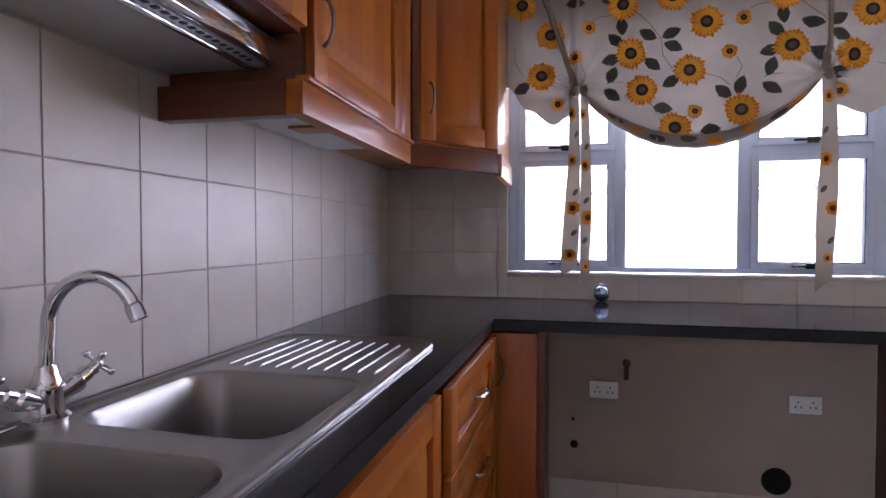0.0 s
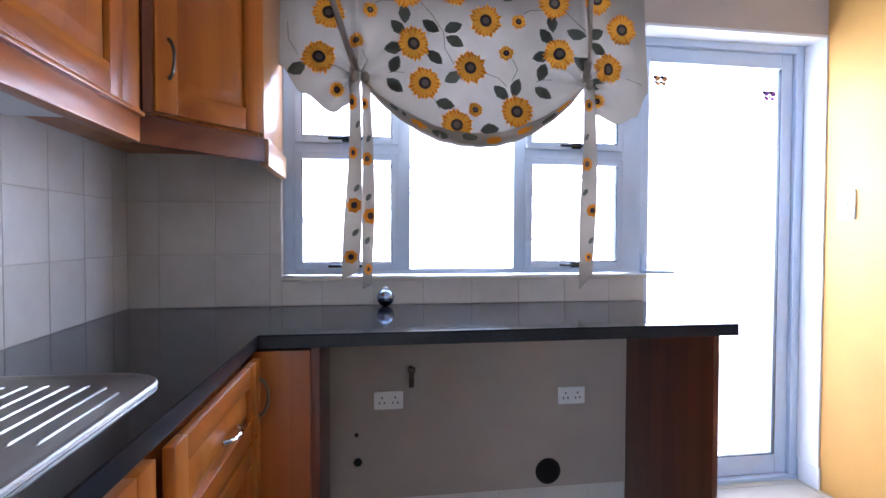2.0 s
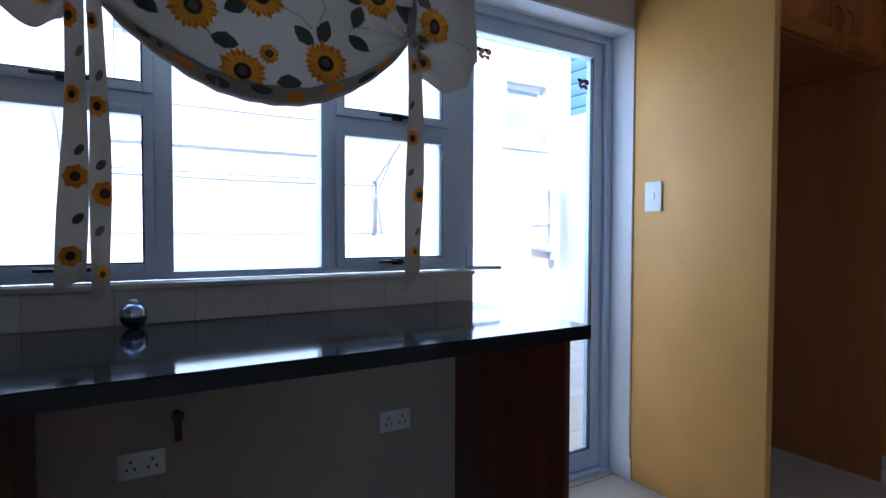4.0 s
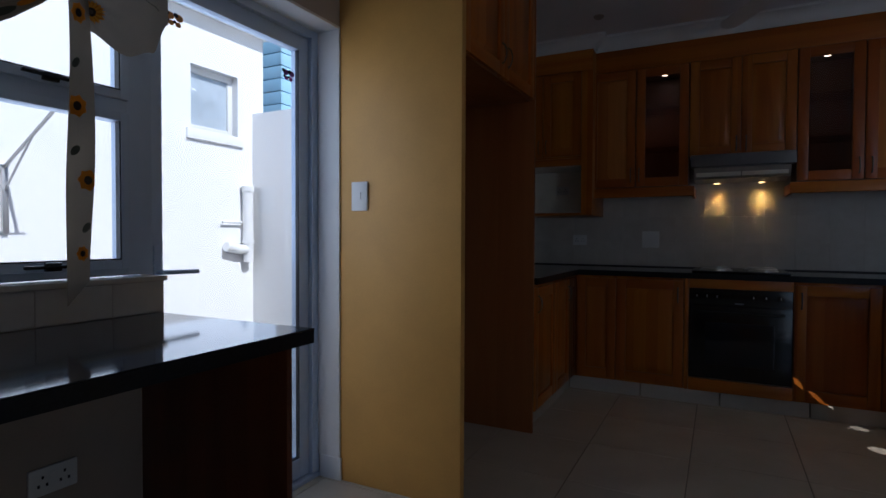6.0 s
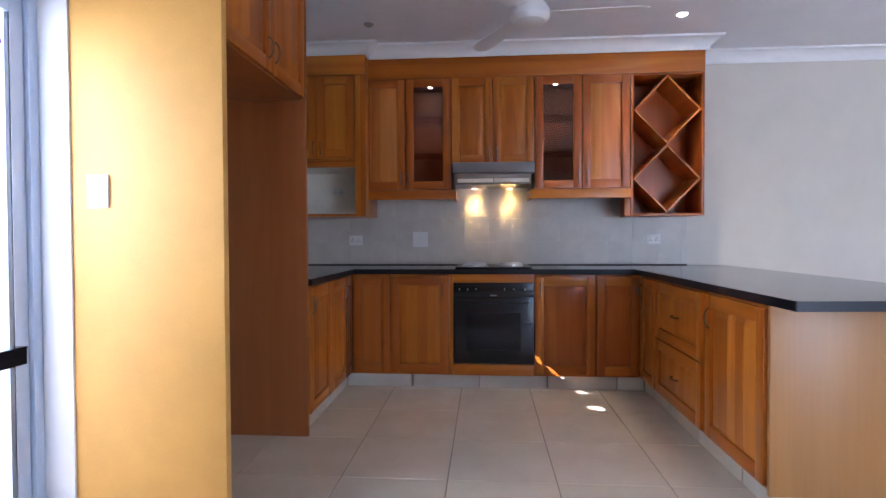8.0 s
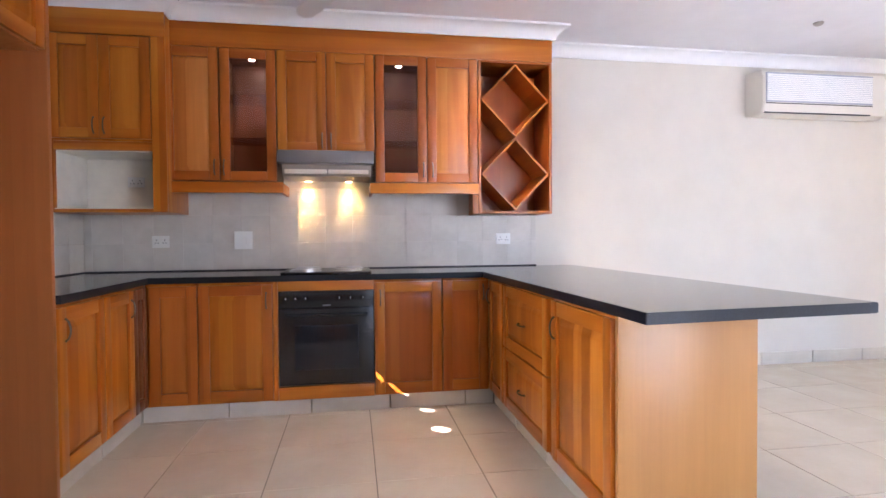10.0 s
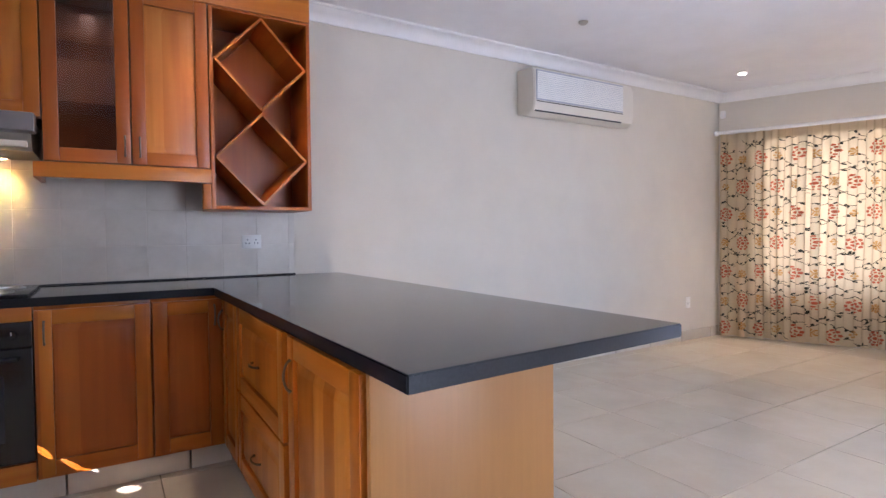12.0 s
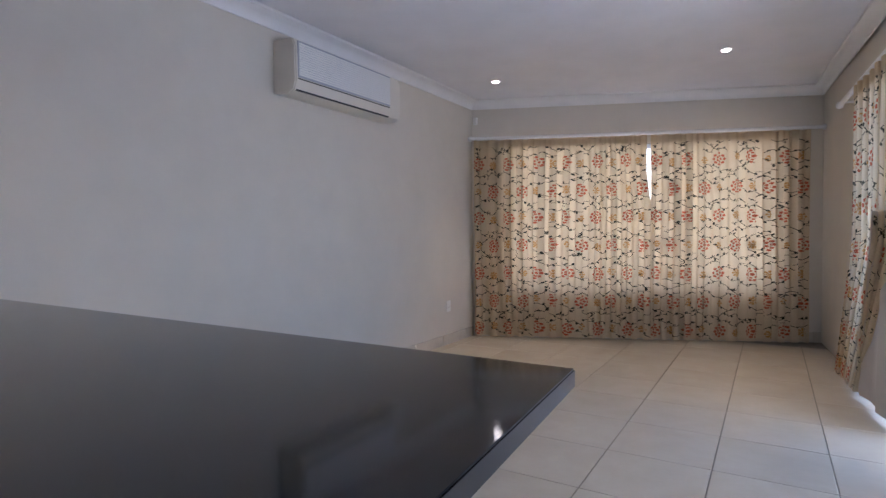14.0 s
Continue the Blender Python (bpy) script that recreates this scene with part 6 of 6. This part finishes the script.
nrm = inw
pole("curtain_rail", CORNER + d * 0.015 + nrm * 0.11, CORNER + d * (LEN - 0.06) + nrm * 0.11, rod_z + 0.035)
GAP = 1.90
curtain(CORNER + d * 0.035 + nrm * 0.11, d, nrm, GAP - 0.02, 0.02, rod_z, 3, lambda s_, z: -0.03 * min(1.0, max(0.0, (z - 1.45) / 0.35)) * (s_ / 1.8) ** 8)
curtain(CORNER + d * (GAP + 0.002) + nrm * 0.11, d, nrm, 3.44 - GAP, 0.02, rod_z, 7)
sd = (SW[2] - SW[1]).normalized()
pole("curtain_rail", SW[1] + Vector((0.13, -0.55)), SW[2] + Vector((0.11, 0.1)), rod_z + 0.035, True)
side = curtain(SW[1] + Vector((0.135, -0.36)), sd, Vector((1, 0.07)), 1.0, 0.02, rod_z, 11, lambda s_, z: 0.55 * min(1.0, z / 1.1) - 0.35 * s_ * (1 - min(1.0, z / 1.1)))
side["label"] = "gathered floral curtain with cream lining beside the side door"
bm = bmesh.new()
o_ = Vector((2.17, -7.34))
rows = []
for j in range(9):
    z = 0.03 + 1.25 * j / 8
    rows.append([bm.verts.new((o_.x + 0.02 * math.sin(i * 1.9) - 0.012 * i, o_.y + 0.13 * i * (1 - 0.6 * j / 8) + 0.50 * j / 8, z)) for i in range(8)])
for r0, r1 in zip(rows, rows[1:]):
    for i in range(7):
        bm.faces.new((r0[i], r0[i + 1], r1[i + 1], r1[i]))
part("lining", bm, LINING, side, "plain cream lining")

# window behind the curtains, and the side door
lw = thing("window_2", (4, -8.6, 0.4), "wide white aluminium window behind the curtains", "window", "", "structure")
wm = frame_at((CORNER.x, CORNER.y, 0), (d.x, d.y, 0), (nrm.x, nrm.y, 0))
wm = wm @ Matrix.Translation((0, 0, -0.10))
bars("window_frame", lw, wm, [(W0, W0 + 0.05, WZ0, WZ1, -0.03, 0.03), (W1 - 0.05, W1, WZ0, WZ1, -0.03, 0.03), (W0 + 0.05, W1 - 0.05, WZ0, WZ0 + 0.05, -0.03, 0.03), (W0 + 0.05, W1 - 0.05, WZ1 - 0.05, WZ1, -0.03, 0.03), (1.36, 1.41, WZ0 + 0.05, WZ1 - 0.05, -0.03, 0.03), (2.30, 2.35, WZ0 + 0.05, WZ1 - 0.05, -0.03, 0.03)])
for u0, u1 in ((W0 + 0.05, 1.36), (1.41, 2.30), (2.35, W1 - 0.05)):
    ob = bars("pane", lw, wm, [(u0, u1, WZ0 + 0.05, WZ1 - 0.05, -0.003, 0.003)], GLASS, 0)
    ob.visible_shadow = False
pd = thing("door_3", (-0.13, -4.45, 0), "white glazed patio door behind the kitchen", "door", "", "structure")
pm = frame_at((-0.13, -5.25, 0), (0, 1, 0), (1, 0, 0))
bars("door_frame", pd, pm, [(0, 0.05, 0, 2.12, -0.03, 0.03), (1.55, 1.6, 0, 2.12, -0.03, 0.03), (0.05, 1.55, 2.07, 2.12, -0.03, 0.03), (0.05, 1.55, 0, 0.04, -0.03, 0.03), (0.77, 0.83, 0.04, 2.07, -0.03, 0.03)])
for u0, u1 in ((0.05, 0.77), (0.83, 1.55)):
    ob = bars("pane", pd, pm, [(u0, u1, 0.04, 2.07, -0.003, 0.003)], GLASS, 0)
    ob.visible_shadow = False
sdoor = thing("door_2", (2.0, -6.7, 0), "white glazed sliding door behind the side curtain", "door", "", "structure")
sm = frame_at((SW[1].x - 0.1, SW[1].y, 0), (sd.x, sd.y, 0), (sd.y, -sd.x, 0))
SL = (SW[2] - SW[1]).length
bars("door_frame", sdoor, sm, [(0, 0.05, 0, 2.1, -0.03, 0.03), (SL - 0.05, SL, 0, 2.1, -0.03, 0.03), (0.05, SL - 0.05, 2.05, 2.1, -0.03, 0.03), (0.05, SL - 0.05, 0, 0.04, -0.03, 0.03), (SL / 2 - 0.03, SL / 2 + 0.03, 0.04, 2.05, -0.03, 0.03)])
for u0, u1 in ((0.05, SL / 2 - 0.03), (SL / 2 + 0.03, SL - 0.05)):
    ob = bars("pane", sdoor, sm, [(u0, u1, 0.04, 2.05, -0.003, 0.003)], GLASS, 0)
    ob.visible_shadow = False

# ---- wall and floor tiles ----
def tile_mesh(name, w_, h_, t_, mat, bev=0.003):
    """A tile in the x-z plane, its face towards -y, its corner at the origin."""
    bm = bmesh.new()
    b = bev
    skin(bm, [ring(bm, [(i, y_, j) for i, j in ((e_, e_), (w_ - e_, e_), (w_ - e_, h_ - e_), (e_, h_ - e_))]) for y_, e_ in ((0, 0), (-t_ + b * 0.6, 0), (-t_, b))])
    bmesh.ops.recalc_face_normals(bm, faces=bm.faces)
    me = bpy.data.meshes.new(name)
    bm.to_mesh(me)
    bm.free()
    me.materials.append(mat)
    return me


TILES = {}


def lay(parent, mat, m, w_, h_, t_, bev=0.0014):
    key = (mat.name, round(w_, 3), round(h_, 3), t_)
    if key not in TILES:
        TILES[key] = tile_mesh("tile", w_, h_, t_, mat, bev)
    ob = new("tile", TILES[key])
    ob.parent = parent
    ob.matrix_basis = m
    return ob


def splash(parent, o, rot, length, z0, z1, start, t_=0.002, j=0.0025, P=0.2):
    """Tiles on a wall from its start; rot: turn about z of the wall's own x axis; start: first joint."""
    base = Matrix.Translation((o[0], o[1], 0)) @ Matrix.Rotation(radians(rot), 4, "Z")
    xs = [0.0]
    s_ = start
    while s_ < length - 0.004:
        if s_ > 0.004:
            xs.append(s_)
        s_ += P
    xs.append(length)
    zs = [z0]
    z = K + P
    while z < z1 - 0.004:
        if z > z0 + 0.004:
            zs.append(z)
        z += P
    zs.append(z1)
    for xa, xb in zip(xs, xs[1:]):
        for za, zb in zip(zs, zs[1:]):
            lay(parent, WALL_TILE, base @ Matrix.Translation((xa + j / 2, 0, za + j / 2)), xb - xa - j, zb - za - j, t_)


# splashbacks, wall by wall
splash(sink_wall, (-0.002, -3.0), 90, 3.0 - 0.0, K, 1.60, 0.08)
splash(window_wall, (0.0, 0.002), 0, WX, K, 1.60, 0.11)
splash(window_wall, (WX, 0.002), 0, WEND - WX, K, SILL - 0.013, 0.155)
splash(window_wall, (0.74, 0.002), 0, 1.992 - 0.74, 0.0, 0.105, 0.29, P=0.4)
splash(window_wall, (3.967, 0.002), 0, XT - 3.967 - 0.001, K, 1.60, 0.02)
splash(far_wall, (XW, 0.0), -90, 3.29, K, 1.705, 0.05, 0.004, 0.0018)

P, X0, Y0 = 0.505, 4.455, -1.435
floor = bpy.data.objects["floor"]
ft = tile_mesh("floor_tile", P - 0.005, P - 0.005, 0.006, FLOOR_TILE, 0.002)
laid = 0
flat = Matrix.Rotation(radians(-90), 4, "X")
for i in range(-9, 4):
    for j in range(-17, 4):
        x, y = X0 + i * P, Y0 + j * P
        if x > XW or y > 0.21 or x < -0.6 or y < -10:
            continue
        if y + P < -5.42 and x + P < 1.9:
            continue
        if laid < 300:
            ob = new("floor_tile", ft)
            ob.parent = floor
            ob.matrix_basis = Matrix.Translation((x + 0.0025, y + P - 0.0025, -0.006)) @ flat
            laid += 1
